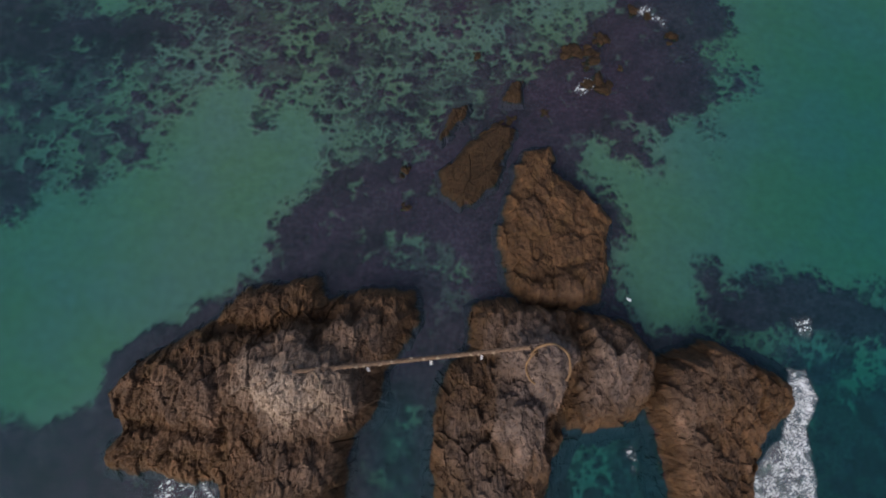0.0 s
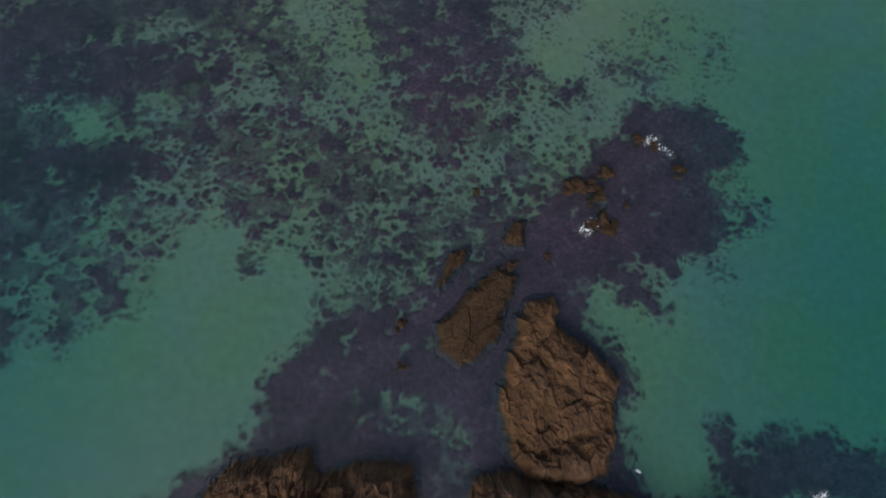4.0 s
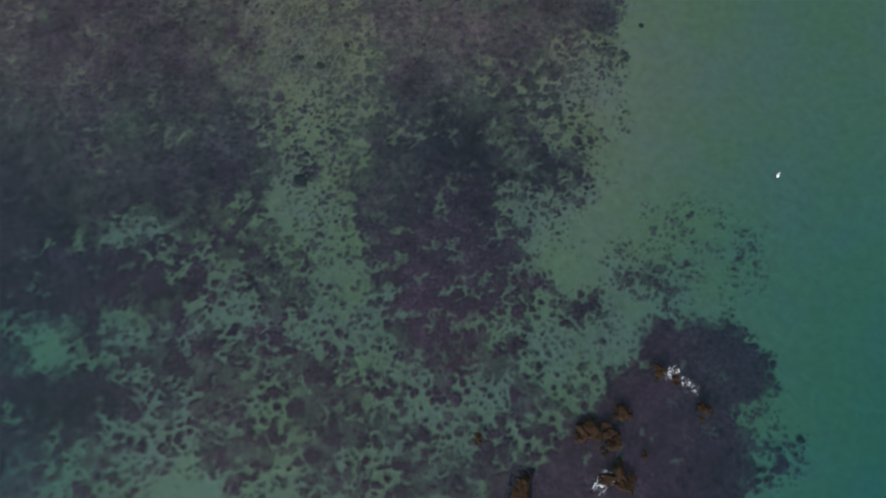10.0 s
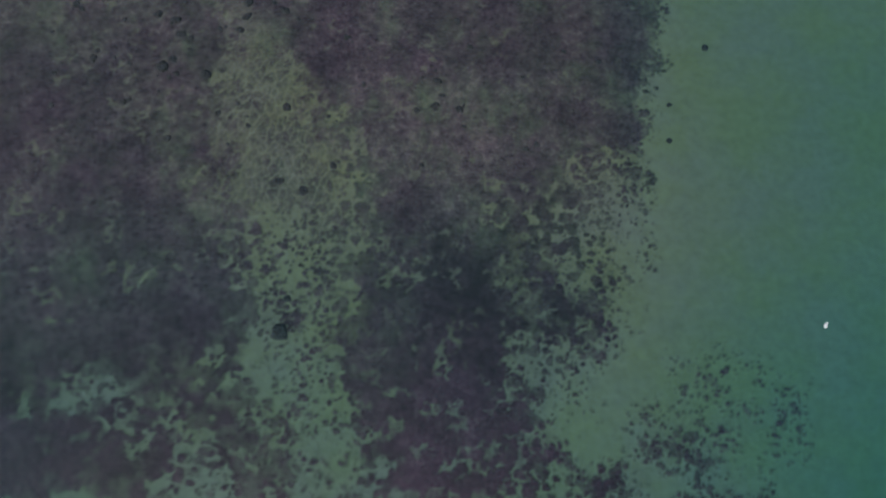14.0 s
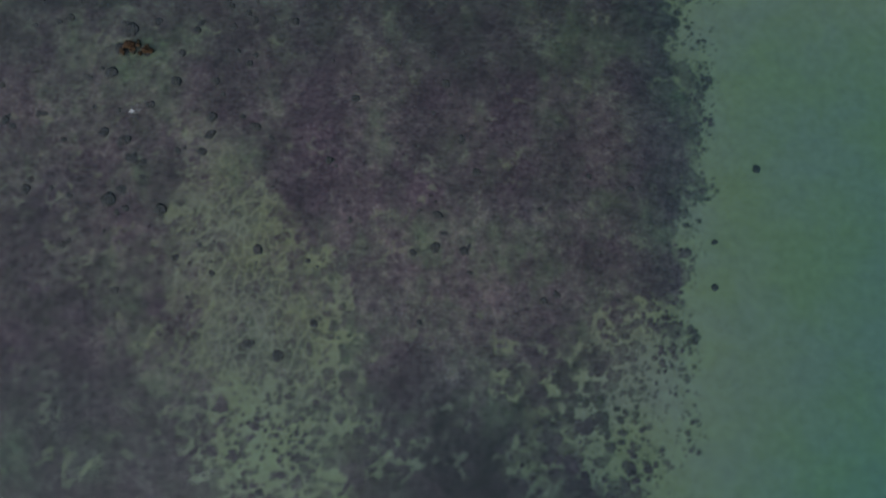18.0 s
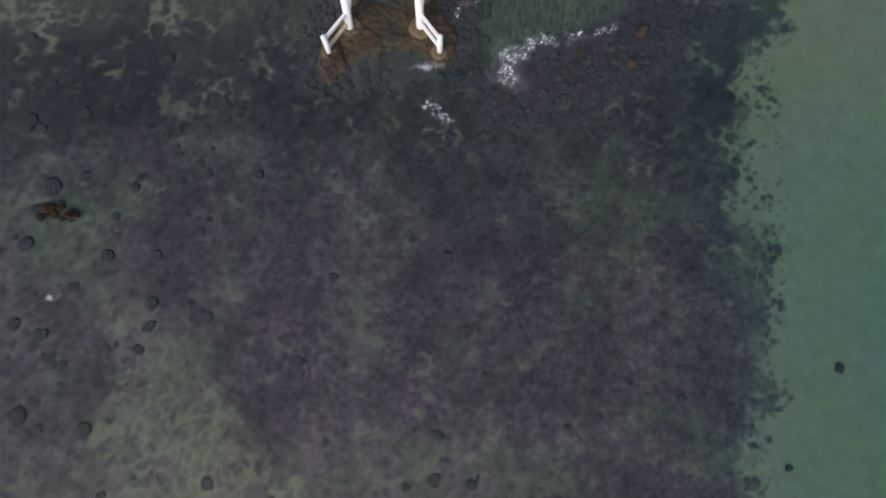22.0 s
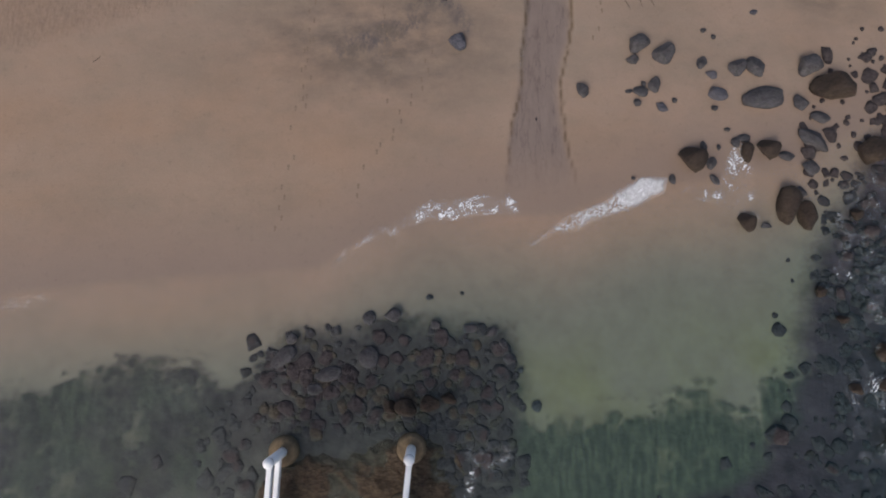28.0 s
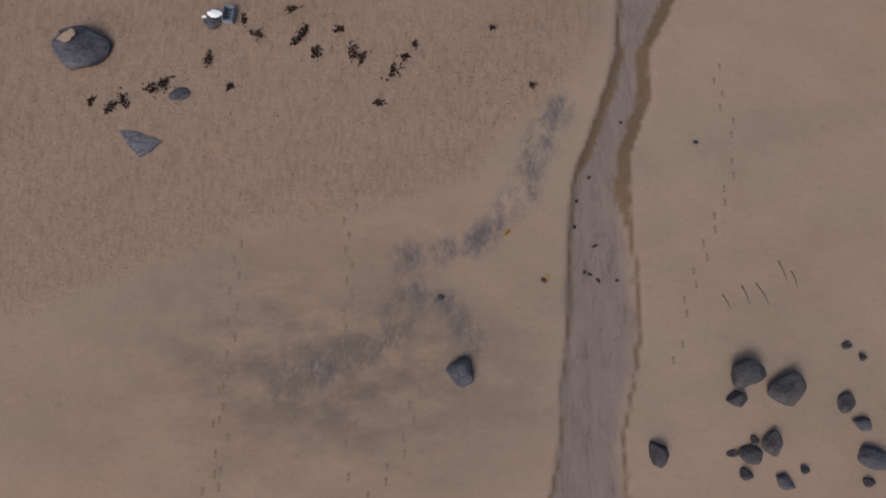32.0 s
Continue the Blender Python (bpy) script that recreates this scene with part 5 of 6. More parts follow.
SHORE_STONES = [(28.92, 25.34, 2.98, 2.12, 15), (26.9, 24.42, 0.91, 1.27, 30), (28.14, 23.48, 3.15, 0.82, -10), (27.36, 22.05, 2.78, 1.24, -25), (24.59, 21.4, 1.45, 1.66, 0), (23.27, 21.24, 0.89, 1.36, 0), (23.23, 22.14, 0.83, 0.58, 0), (22.72, 21.88, 0.55, 0.72, 0), (22.31, 22.67, 0.48, 0.29, 0), (19.94, 20.71, 1.77, 2.13, 0), (20.76, 21.5, 0.48, 0.79, 0), (21.11, 20.44, 0.61, 0.85, 0)]
SHORE_STONES_EAST = [(21.25, 19.46, 1.36, 0.49, -40), (18.69, 19.53, 0.41, 0.91, 0), (21.65, 21.51, 0.34, 0.5, 0), (16.37, 19.54, 0.34, 0.28, 0), (25.36, 18.05, 1.55, 2.56, 0), (22.92, 16.93, 1.14, 1.57, 0), (24.1, 16.74, 0.87, 0.41, -25), (26.54, 17.2, 1.21, 1.99, 0), (26.33, 18.75, 0.75, 0.91, 0), (25.78, 20.99, 1.17, 0.65, 0), (27.07, 20.33, 1.03, 1.07, -45), (31.09, 21.45, 2.09, 2.04, 0)]
GATE_STONES = [(0.95, 11.27, 0.7, 0.82, 0), (2.29, 11.41, 1.02, 1.02, 0), (-0.83, 10.57, 0.44, 0.63, 0), (4.64, 10.94, 0.64, 0.63, 0), (-3.27, 10.06, 0.82, 0.81, 0), (-3.69, 9.13, 1.88, 0.92, 35), (6.56, 10.73, 0.96, 0.63, 0), (7.84, 10.48, 0.9, 0.69, 0), (8.47, 9.8, 0.51, 0.63, 0), (8.77, 9.02, 0.76, 0.74, 0), (9.4, 8.4, 0.44, 0.37, 0), (10.29, 6.49, 0.56, 0.66, 0), (6.18, 12.65, 0.26, 0.26, 0), (4.3, 12.41, 0.45, 0.39, 0), (-1.14, 8.22, 1.56, 0.85, 0), (1.02, 9.14, 1.07, 1.24, 0), (-1.88, 7.31, 0.93, 0.72, 0)]
GATE_STONES_HIGH = [(3.12, 6.42, 1.37, 1.01, 0), (4.36, 6.66, 1.25, 0.84, 0), (5.45, 6.96, 0.94, 0.72, 0), (2.19, 6.42, 0.74, 0.9, 0)]
BAR_STONES = [(23.73, 0.71, 1.37, 1.05, 0), (17.8, -1.07, 0.56, 0.79, 0), (29.96, 9.53, 0.84, 1.32, 0), (28.06, 7.45, 0.75, 0.69, 0), (29.76, 7.71, 0.92, 0.78, 0), (29.84, 4.82, 1.48, 1.27, 0), (36.19, 13.56, 1.29, 1.56, 0), (32.62, 15.92, 1.04, 0.84, 0), (32.07, 16.75, 0.87, 1.22, 0), (25.1, 0.3, 0.56, 0.57, 0), (27.83, 11.29, 0.76, 0.62, 0), (26.72, 12.85, 0.68, 0.63, 0), (29.41, 17.44, 0.69, 0.94, 0), (22.47, -2.27, 0.87, 1.18, 0)]
SUNKEN_STONES = [(-12.96, -65.74, 2.24, 1.99, 0), (-12.38, -61.98, 1.2, 0.82, 0), (-14.24, -48.1, 1.5, 0.9, 0), (-11.3, -49.25, 1.5, 1.15, -30), (-7.75, -46.1, 1.1, 0.95, 0), (7.95, -38.65, 1.25, 2.9, -28), (5.17, -36.89, 1.45, 1.0, 0), (7.9, -41.05, 1.43, 0.55, 0), (38.9, -29.9, 1.0, 0.95, 0), (33.1, -42.7, 0.8, 0.8, 0), (33.54, -37.84, 0.79, 0.68, 0), (2.8, -46.0, 0.76, 0.74, 0)]
SUNKEN_STONES_WEST = [(-29.4, 0.0, 2.2, 1.8, 20), (-30.4, -1.7, 1.5, 1.2, 0), (-28.6, -1.4, 1.0, 0.9, 0), (-27.3, -28.7, 2.0, 1.6, 30), (-28.4, -32.4, 2.2, 1.7, 0), (-26.2, -31.0, 1.2, 1.0, 0), (-27.9, -23.8, 1.4, 1.1, 0), (-21.5, -8.0, 1.5, 1.0, 15), (-21.9, -9.0, 0.9, 0.8, 0), (-12.8, -26.5, 1.5, 1.1, 0), (-27.98, -28.53, 1.91, 2.0, 0), (-26.22, -29.23, 1.34, 1.17, 0), (5.0, -10.82, 1.58, 1.33, 0), (1.06, -10.18, 1.09, 0.93, 0)]
REEF_HEADS = [(22.22, -95.68, 3.0, 3.8, 0), (24.07, -96.29, 1.96, 2.6, 0), (26.11, -94.16, 2.1, 2.6, 0), (25.26, -100.41, 4.0, 2.9, 0), (24.72, -97.67, 2.7, 2.95, 0), (28.2, -98.85, 0.89, 1.2, 0), (35.64, -93.65, 2.1, 2.5, 0), (30.71, -89.6, 2.3, 1.85, 0), (32.57, -90.23, 1.4, 1.3, 0), (23.56, -101.43, 1.6, 1.7, 0), (0.1, -113.4, 1.5, 1.8, 0), (0.45, -118.45, 1.4, 1.2, 0), (18.0, -105.26, 1.2, 1.3, 0), (9.39, -96.65, 1.65, 1.4, 0), (13.25, -106.67, 2.2, 1.3, 0), (-28.98, -16.03, 2.0, 1.9, 0), (-27.16, -16.66, 1.4, 1.3, 0)]
for row in BEACH_STONES + BEACH_STONES_EAST:
    place_stone(*row, "slate" if row in (BEACH_STONES_EAST[0], BEACH_STONES_EAST[3], BEACH_STONES_EAST[7], BEACH_STONES[9]) else "grey", "dark grey rounded boulder half buried in sand", "boulders on the beach", sunk=0.25)
for row in SHORE_STONES + SHORE_STONES_EAST:
    place_stone(*row, "brown" if row[3] > 1.3 else "grey", "dark wet boulder at the water's edge", "boulders on the beach", tall=0.7, sunk=0.22)
for row in GATE_STONES:
    place_stone(*row, "grey", "dark boulder under shallow water near the gate", "rubble round the gate", tall=0.6, sunk=0.2)
for row in GATE_STONES_HIGH:
    place_stone(*row, "brown", "brown wet boulder above water behind the gate", "rubble round the gate", tall=0.9, sunk=0.1)
for row in BAR_STONES:
    place_stone(*row, "brown", "brown boulder standing out of the boulder bar", "stones of the boulder bar", tall=1.0, sunk=0.0)
for row in SUNKEN_STONES + SUNKEN_STONES_WEST:
    place_stone(*row, "weedy", "dark weedy stone on the sea floor", "stones on the sea floor", "sunken_stone", tall=0.28, sunk=0.2, cap=-0.3)
for row in REEF_HEADS:
    for k in range(5):
        a, r = random.uniform(0, 6.28), (0.0 if k == 0 else random.uniform(0.25, 0.55))
        f = random.uniform(0.6, 0.75) if k == 0 else random.uniform(0.22, 0.48)
        place_stone(row[0] + r * row[2] * math.cos(a), row[1] + r * row[3] * math.sin(a), f * row[2], f * row[3], random.uniform(0, 180), "reef", "rough brown reef boulder just above the water", "reef heads", "reef_boulder", tall=0.7, sunk=0.5, z=random.uniform(-0.12, 0.15))
place_stone(5.91, 28.17, 1.32, 1.3, 0, "slate", "lone slate-grey rounded stone on flat sand", "", tall=0.6, sunk=0.3)
place_stone(9.25, 31.73, 0.24, 0.22, 0, "grey", "small pebble on flat sand", "", "pebble")
place_stone(5.1, 31.02, 0.3, 0.24, 0, "grey", "small dark pebble in a grey sand stain", "", "pebble")
place_stone(-10.2, 41.36, 2.66, 2.02, 0, "slate", "big slate-grey boulder with sand on its top", "", tall=0.55, sunk=0.3)
place_stone(-5.89, 39.35, 1.0, 0.59, 0, "slate", "grey flat stone partly covered by sand", "", tall=0.35)
place_stone(-4.74, 42.64, 0.84, 0.67, 0, "slate", "grey stone with litter on it beside a crate", "", tall=0.5)



M_TOPSAND = plain("dry_sand", (0.26, 0.19, 0.14), 0.95, 0.25, 8.0)


def sand_cap(x, y, z, w, h):
    """A thin heap of blown sand lying on a boulder."""
    ob = new("sand_patch", PATCH)
    ob.matrix_world = Matrix.LocRotScale((x, y, z), Euler((0.05, -0.12, 0.5)), (w, h, 0.12))
    tagged(ob, "thin patch of tan sand lying on a boulder", "sand")


PATCH = stone_mesh(91, 0.9, 3)
PATCH.materials.append(M_TOPSAND)
sand_cap(-10.25, 41.45, ground_z(-10.2, 41.4) + 0.77, 0.95, 0.5)


def stone_slab(x, y):
    """A flat three-cornered slab with a bite out of one side, flush with the sand."""
    bm = bmesh.new()
    rim = [(-0.95, 0.55), (-0.3, 0.5), (0.15, 0.38), (0.3, 0.18), (0.6, 0.2), (0.98, 0.02), (0.55, -0.42), (0.12, -0.68), (-0.35, -0.2)]
    low = [bm.verts.new((px, py, -0.25)) for px, py in rim]
    high = [bm.verts.new((px, py, 0.05 + 0.03 * px)) for px, py in rim]
    bm.faces.new(low[::-1])
    bm.faces.new(high)
    for i in range(len(rim)):
        j = (i + 1) % len(rim)
        bm.faces.new((low[i], low[j], high[j], high[i]))
    bmesh.ops.bevel(bm, geom=bm.edges[:], offset=0.03, segments=2, affect="EDGES")
    ob = part("stone_slab", bm, M_SLAB)
    ob.location = (x, y, ground_z(x, y))
    return tagged(ob, "blue-grey triangular slab lying flush with the sand", "slab")


stone_slab(-7.4, 37.28)


def scatter(outline, count, small, large, seed, gap=0.8):
    rng = np.random.RandomState(seed)
    pts = np.array(outline)
    lo, hi = pts.min(0), pts.max(0)
    out = []
    while len(out) < count:
        x, y = rng.uniform(lo[0], hi[0]), rng.uniform(lo[1], hi[1])
        if inside(np.array([x]), np.array([y]), outline)[0] < 1.1 * abs(rng.randn()) * rng.choice((-1, 1)):
            continue
        size = small + (large - small) * rng.rand() ** 2.4
        if gap and any((x - a) ** 2 + (y - b) ** 2 < (gap * 0.5 * (size + s)) ** 2 for a, b, s in out):
            size *= 0.55
        out.append((x, y, size))
    return out


for x, y, s in scatter(GATE_RUBBLE, 170, 0.5, 1.5, 3):
    if abs(x) < 4.5 and -2 < y < 4.5:
        continue
    place_stone(x, y, s * random.uniform(0.85, 1.3), s, random.uniform(0, 180), "pale" if random.random() < (0.55 if 3.5 < y < 8 and -6 < x < 7 else 0.1) else "dark", "weedy stone in the rubble round the gate", "rubble round the gate", "rubble_stone", tall=0.5, sunk=0.25, cap=-0.15 - 0.35 * random.random() if random.random() < 0.88 else 0.12)
for x, y, s in scatter(BOULDER_BAR, 290, 0.5, 1.7, 4):
    place_stone(x, y, s * random.uniform(0.85, 1.35), s, random.uniform(0, 180), "brown" if random.random() < 0.08 else "dark", "dark wet stone of the boulder bar", "stones of the boulder bar", "bar_stone", tall=0.5, sunk=0.3, cap=-0.08 - 0.3 * random.random() if random.random() < 0.9 else 0.1)

sea_rock("reef_rock", [(-7.2, -1), (-5.9, 1.7), (-4.3, 3.9), (-1, 5.2), (4, 5.6), (6.1, 4.7), (7.1, 1.9), (7.1, -1), (5.6, -3.5), (3.2, -2.7), (1.1, -1.9), (-1.7, -2.4), (-4, -4.3), (-5.2, -5.5), (-6.9, -3.9)],
         [(-3.4, 1.0, 0.42, 2.4, 2.4), (3.1, 1.05, 0.38, 2.2, 2.2), (-5.4, -1.8, 0.45, 2.4, 2.8), (5.0, -1.4, 0.4, 1.8, 2.4), (-3.35, 4.2, 0.3, 2, 1.6), (3.4, 4.3, 0.3, 2, 1.6), (-5.6, -4.0, 0.4, 1.8, 2), (6.2, 1.0, 0.34, 1.1, 3.6)], "low brown broken rock ledge awash under the white gate", step=0.1, seed=2, amp=0.22, mat=M_LEDGE, edge=1.8, blocks=2.6, drop=-0.9, lean=40, low=-0.24, lift=-0.04, spread=1.2, faceted=False, grown=0.0)


def small_stones(outline, count, small, large, seed, mat, name, label, high=0.6):
    """Many loose stones that nobody would count, joined."""
    base = [np.array([v.co[:] for v in me.vertices]) for me in PEBBLES]
    tris = [np.array([p.vertices[:] for p in me.polygons]) for me in PEBBLES]
    spots = np.array(scatter(outline, count, small, large, seed, 0.0))
    zs = ground_height(spots[:, 0], spots[:, 1])[0]
    rng = np.random.RandomState(seed)
    co, faces, n = [], [], 0
    for (x, y, s), z in zip(spots, zs):
        if abs(x) < 5 and -3 < y < 5:
            continue
        k, a = rng.randint(len(base)), rng.rand() * 6.28
        p = base[k] * (s * rng.uniform(0.9, 1.4), s, s * high)
        q = p.copy()
        q[:, 0], q[:, 1] = p[:, 0] * math.cos(a) - p[:, 1] * math.sin(a) + x, p[:, 0] * math.sin(a) + p[:, 1] * math.cos(a) + y
        q[:, 2] += z + 0.05 * s
        co.append(q)
        faces.append(tris[k] + n)
        n += len(q)
    ob = part(name, raw_mesh(name, np.concatenate(co), np.concatenate(faces), True), mat)
    tagged(ob, label, "stones", "", "stuff")


PEBBLES = [stone_mesh(70 + i, 0.3, 2) for i in range(6)]
small_stones(BOULDER_BAR, 900, 0.3, 1.0, 31, M_COBBLE, "bar_cobbles", "dark cobbles filling the boulder bar", 0.3)
small_stones(GATE_RUBBLE, 800, 0.4, 1.1, 32, M_COBBLE, "gate_cobbles", "dark cobbles filling the rubble round the gate", 0.24)
small_stones([(-5, 4.8), (-4, 9.5), (8, 10), (9, 3), (6, 4.5)], 170, 0.3, 0.9, 37, M_PALE, "gate_cobbles", "brown cobbles between dark ones behind the gate", 0.3)
small_stones([(-45, -14), (26, -10), (27, -45), (-45, -45)], 110, 0.3, 1.2, 33, M_FLAT, "reef_flat_stones", "scattered weedy stones on the shallow reef flat", 0.11)
small_stones([(-45, 1), (-14, 0), (-16, -18), (-20, -36), (-45, -38)], 48, 0.7, 2.0, 35, M_FLAT, "reef_flat_stones", "weedy boulders on the shallow western reef flat", 0.11)
small_stones([(-45, -2), (-8, 5), (-6, -14), (-45, -14)], 60, 0.3, 1.2, 34, M_FLAT, "reef_flat_stones", "scattered weedy stones on the shallow reef flat", 0.11)

small_stones([(27, 13), (27.3, 18), (27, 22), (28.5, 25), (31, 28.5), (36, 31), (46, 33), (46, 10), (30, 8)], 800, 0.25, 1.1, 36, M_COBBLE, "shore_cobbles", "dark wet cobbles heaped at the water's edge")

# ---------------------------------------------------------------- foam
def foam(name, outline, label, lace=1.0, fill=0.45, seed=0, step=0.1, z=0.05, core=0.0, lean=20):
    """Froth afloat: a thin ragged sheet, thick along warped filaments and thin or torn open between them."""
    pts = np.array(outline)
    (x0, y0), (x1, y1) = pts.min(0) - 0.8, pts.max(0) + 0.8
    xs, ys = np.arange(x0, x1, step), np.arange(y0, y1, step)
    gx, gy = np.meshgrid(xs, ys)
    w, v = fbm(gx / (2.2 * lace), gy / (2.2 * lace), 4, seed) - 0.5, fbm(gx / (2.2 * lace), gy / (2.2 * lace), 4, seed + 3) - 0.5
    depth = inside(gx + 1.6 * lace * w, gy + 1.6 * lace * v, outline)
    a = radians(lean)
    u, t = (gx * math.cos(a) + gy * math.sin(a)) / lace + 2.6 * w, (gy * math.cos(a) - gx * math.sin(a)) / lace + 2.6 * v
    patch = even(fbm(gx / (1.8 * lace), gy / (1.8 * lace), 3, seed + 1))
    long_thread = smooth(0.05, 0.0, np.abs(fbm(u * 1.3, t * 2.4, 4, seed + 2, 0.5) - 0.5))
    thread = smooth(0.065, 0.0, np.abs(fbm(u * 3.4, t * 4.4, 3, seed + 4, 0.5) - 0.5))
    body = smooth(0.62, 0.95, even(fbm(u * 0.8, t * 1.3, 4, seed + 5)) * 0.6 + 0.4 * patch)
    froth = smooth(-0.3, 0.7, depth) * fill * (0.15 + 1.0 * patch) * (0.95 * long_thread + 0.55 * thread + 0.22 * body)
    froth = np.clip(np.maximum(froth, core * smooth(-0.25, 0.35, depth) * smooth(0.08, 0.5, 0.4 * patch + 0.6 * even(fbm(u * 6.0, t * 9.0, 4, seed + 6, 0.6)))), 0, 1)
    keep = np.maximum.reduce([froth[:-1, :-1], froth[1:, :-1], froth[:-1, 1:], froth[1:, 1:]]) > 0.04
    if not keep.any():
        return
    me = sheet(name, xs, ys, z + 0.04 * vnoise(gx * 3, gy * 3, seed), keep, froth=froth)
    return tagged(part(name, me, M_FOAM), label, "foam", "", "stuff")


foam("surf", [(43.3, -137.2), (45.6, -137.3), (46.3, -140.0), (44.4, -143.4), (44.6, -149.0), (42.5, -156.4), (34.8, -156.4), (37.1, -148.5), (41.5, -144), (42.9, -141.1)], "white surf breaking along the edge of a sea rock", 0.6, 2.2, 1, 0.06, core=0.5)
foam("surf", [(24.4, -144.2), (25.8, -145.3), (26.5, -147.5), (25.5, -148.6), (24.5, -146.4)], "patch of white foam between the sea rocks", 0.7, 1.0, 2, 0.1)
foam("surf", [(-25.2, -147.1), (-23.4, -147.1), (-18.6, -149.2), (-18.5, -151.7), (-25.6, -151.7)], "thin lacy foam beside the roped rock", 0.8, 0.9, 3, 0.1)
foam("surf", [(-27.9, -147.1), (-27, -147.1), (-26.9, -149.6), (-27.4, -149.9)], "thin lacy foam beside the roped rock", 0.8, 1.1, 4, 0.1)
foam("surf", [(30.6, -88.9), (32.6, -88.8), (35.4, -91.2), (35.0, -92.6), (32.8, -91), (30.6, -90)], "small foam curls over a reef head", 0.7, 1.5, 5, 0.08)
foam("surf", [(44.9, -131.4), (46.9, -131.3), (47.2, -132.8), (46.6, -134.0), (45.4, -133.4)], "small foam patch over a sunken reef", 0.5, 2.2, 6, 0.1)
foam("surf", [(22, -116.5), (24, -117.3), (25.1, -119.4), (24.2, -119.8), (22.2, -118.7)], "small foam patch at the foot of a sea rock", 0.6, 1.5, 7, 0.1)
foam("surf", [(22.1, -100.7), (24.2, -99.7), (24.7, -101.7), (22.9, -103), (21.6, -102.3)], "small foam curls over a reef head", 0.7, 1.3, 1, 0.08)
foam("swash", [(10, 15.5), (11.7, 16.8), (14.2, 18), (16.7, 19.5), (18.4, 19.6), (18, 18.6), (15.2, 17.4), (12.5, 16.3), (10.5, 15.6)], "white swash line where a small wave breaks", 0.5, 1.1, 2, 0.05, core=0.75)
foam("swash", [(-1.5, 14.1), (0.4, 15.9), (4.6, 18.0), (8.9, 18.6), (9.9, 17.3), (6.9, 17.0), (4.3, 16.8), (1.0, 15.7), (-0.9, 14.2)], "thin lacy swash on the wet sand", 0.42, 2.4, 3, 0.05, 0.07, core=0.25)
foam("swash", [(-1.6, 13.6), (-0.7, 15), (0, 15.8), (0.5, 15.7), (-0.5, 14.5)], "thin swash line on the wet sand", 0.4, 0.7, 4, 0.05)
foam("swash", [(-21.5, 10.9), (-19.5, 12), (-17.1, 12.6), (-16.9, 12.1), (-19.1, 11.3)], "thin swash line on the wet sand", 0.45, 1.5, 5, 0.05, 0.07)
foam("swash", [(21.1, 19.1), (22.8, 22.3), (24.1, 21.6), (23.5, 19.1), (23.9, 16.7), (21.9, 17.4), (19, 18.7), (20.1, 19.4)], "lacy swash round boulders at the water's edge", 0.45, 1.3, 6, 0.05, 0.09)
foam("surf", [(32.8, 17.2), (36.0, 18.6), (39.6, 18.9), (42.5, 16.8), (40.5, 11.5), (37.9, 8.2), (34.5, 8.6), (32.9, 11.2), (32.0, 14.9)], "white surf over the boulder bar", 0.55, 1.4, 7, 0.06, 0.2, core=0.3)
foam("surf", [(27.3, 6.3), (28.0, 8.9), (30.4, 7.9), (32.6, 10.4), (34.6, 8.4), (32.3, 5.4)], "lacy foam between stones of the boulder bar", 0.42, 0.95, 4, 0.06, 0.12)
foam("surf", [(27.5, 17.5), (31.5, 22.0), (36.0, 23.0), (41.0, 18.0), (38.0, 9.0), (33.0, 4.0), (28.0, 1.5), (26.5, 6.5), (28.5, 12.0)], "thin foam flecks strewn over the boulder bar", 0.34, 0.42, 8, 0.06, 0.1)
foam("surf", [(26.8, 13.9), (28.1, 14.6), (29.4, 13.6), (27.1, 12.3)], "lacy foam at the edge of the boulder bar", 0.4, 0.9, 1, 0.06, 0.1)
foam("surf", [(29.2, 13.0), (31.4, 16.0), (33.2, 13.0), (32.2, 10.4), (30.0, 10.4)], "thin lacy foam between stones of the boulder bar", 0.4, 0.7, 3, 0.06, 0.1)
foam("surf", [(12.0, 0.2), (15.7, 0.9), (21.1, 1.9), (22.7, 1.1), (16.0, -1.0), (13.6, -0.9)], "thin lacy foam over the boulder bar", 0.45, 1.1, 6, 0.06, 0.1)
foam("surf", [(9.0, -3.3), (10.3, -1.2), (12.4, 0.2), (14.2, 0.4), (13.6, -1.4), (12.3, -3.0), (13.2, -4.8), (11.9, -5.3), (9.5, -4.2)], "white lacy foam over the boulder bar", 0.5, 1.3, 2, 0.05, 0.1, core=0.25)
foam("surf", [(1.8, -5.4), (4.0, -5.5), (5.6, -6.8), (7.5, -8.1), (5.1, -8.7), (2.8, -6.9)], "lacy foam in front of the gate", 0.45, 1.4, 3, 0.05, 0.1)
foam("surf", [(2.0, -2.9), (2.8, -2.3), (4.4, -2.2), (5.6, -0.9), (6.1, -1.2), (5.2, -2.8), (3.6, -3.3)], "white foam washing the gate's rock ledge", 0.45, 1.5, 4, 0.05, 0.1, core=0.35)
foam("surf", [(-6.4, -5.4), (-5.4, -4.4), (-5.0, -4.9), (-5.9, -5.6)], "small foam patch at the ledge's corner", 0.4, 0.95, 2, 0.05, 0.1)
foam("surf", [(6.2, 5.6), (7.3, 5.9), (8.8, 4.2), (8.1, 2.8), (6.9, 3.4), (6.6, 1.4), (5.7, 1.8)], "lacy foam in the rubble beside the gate", 0.42, 1.0, 5, 0.05, 0.12)
foam("surf", [(-28.6, -23.4), (-27.1, -22.6), (-26.5, -23.7), (-28.0, -24.6)], "small foam patch over a sunken boulder", 0.45, 0.9, 6, 0.06, 0.08)


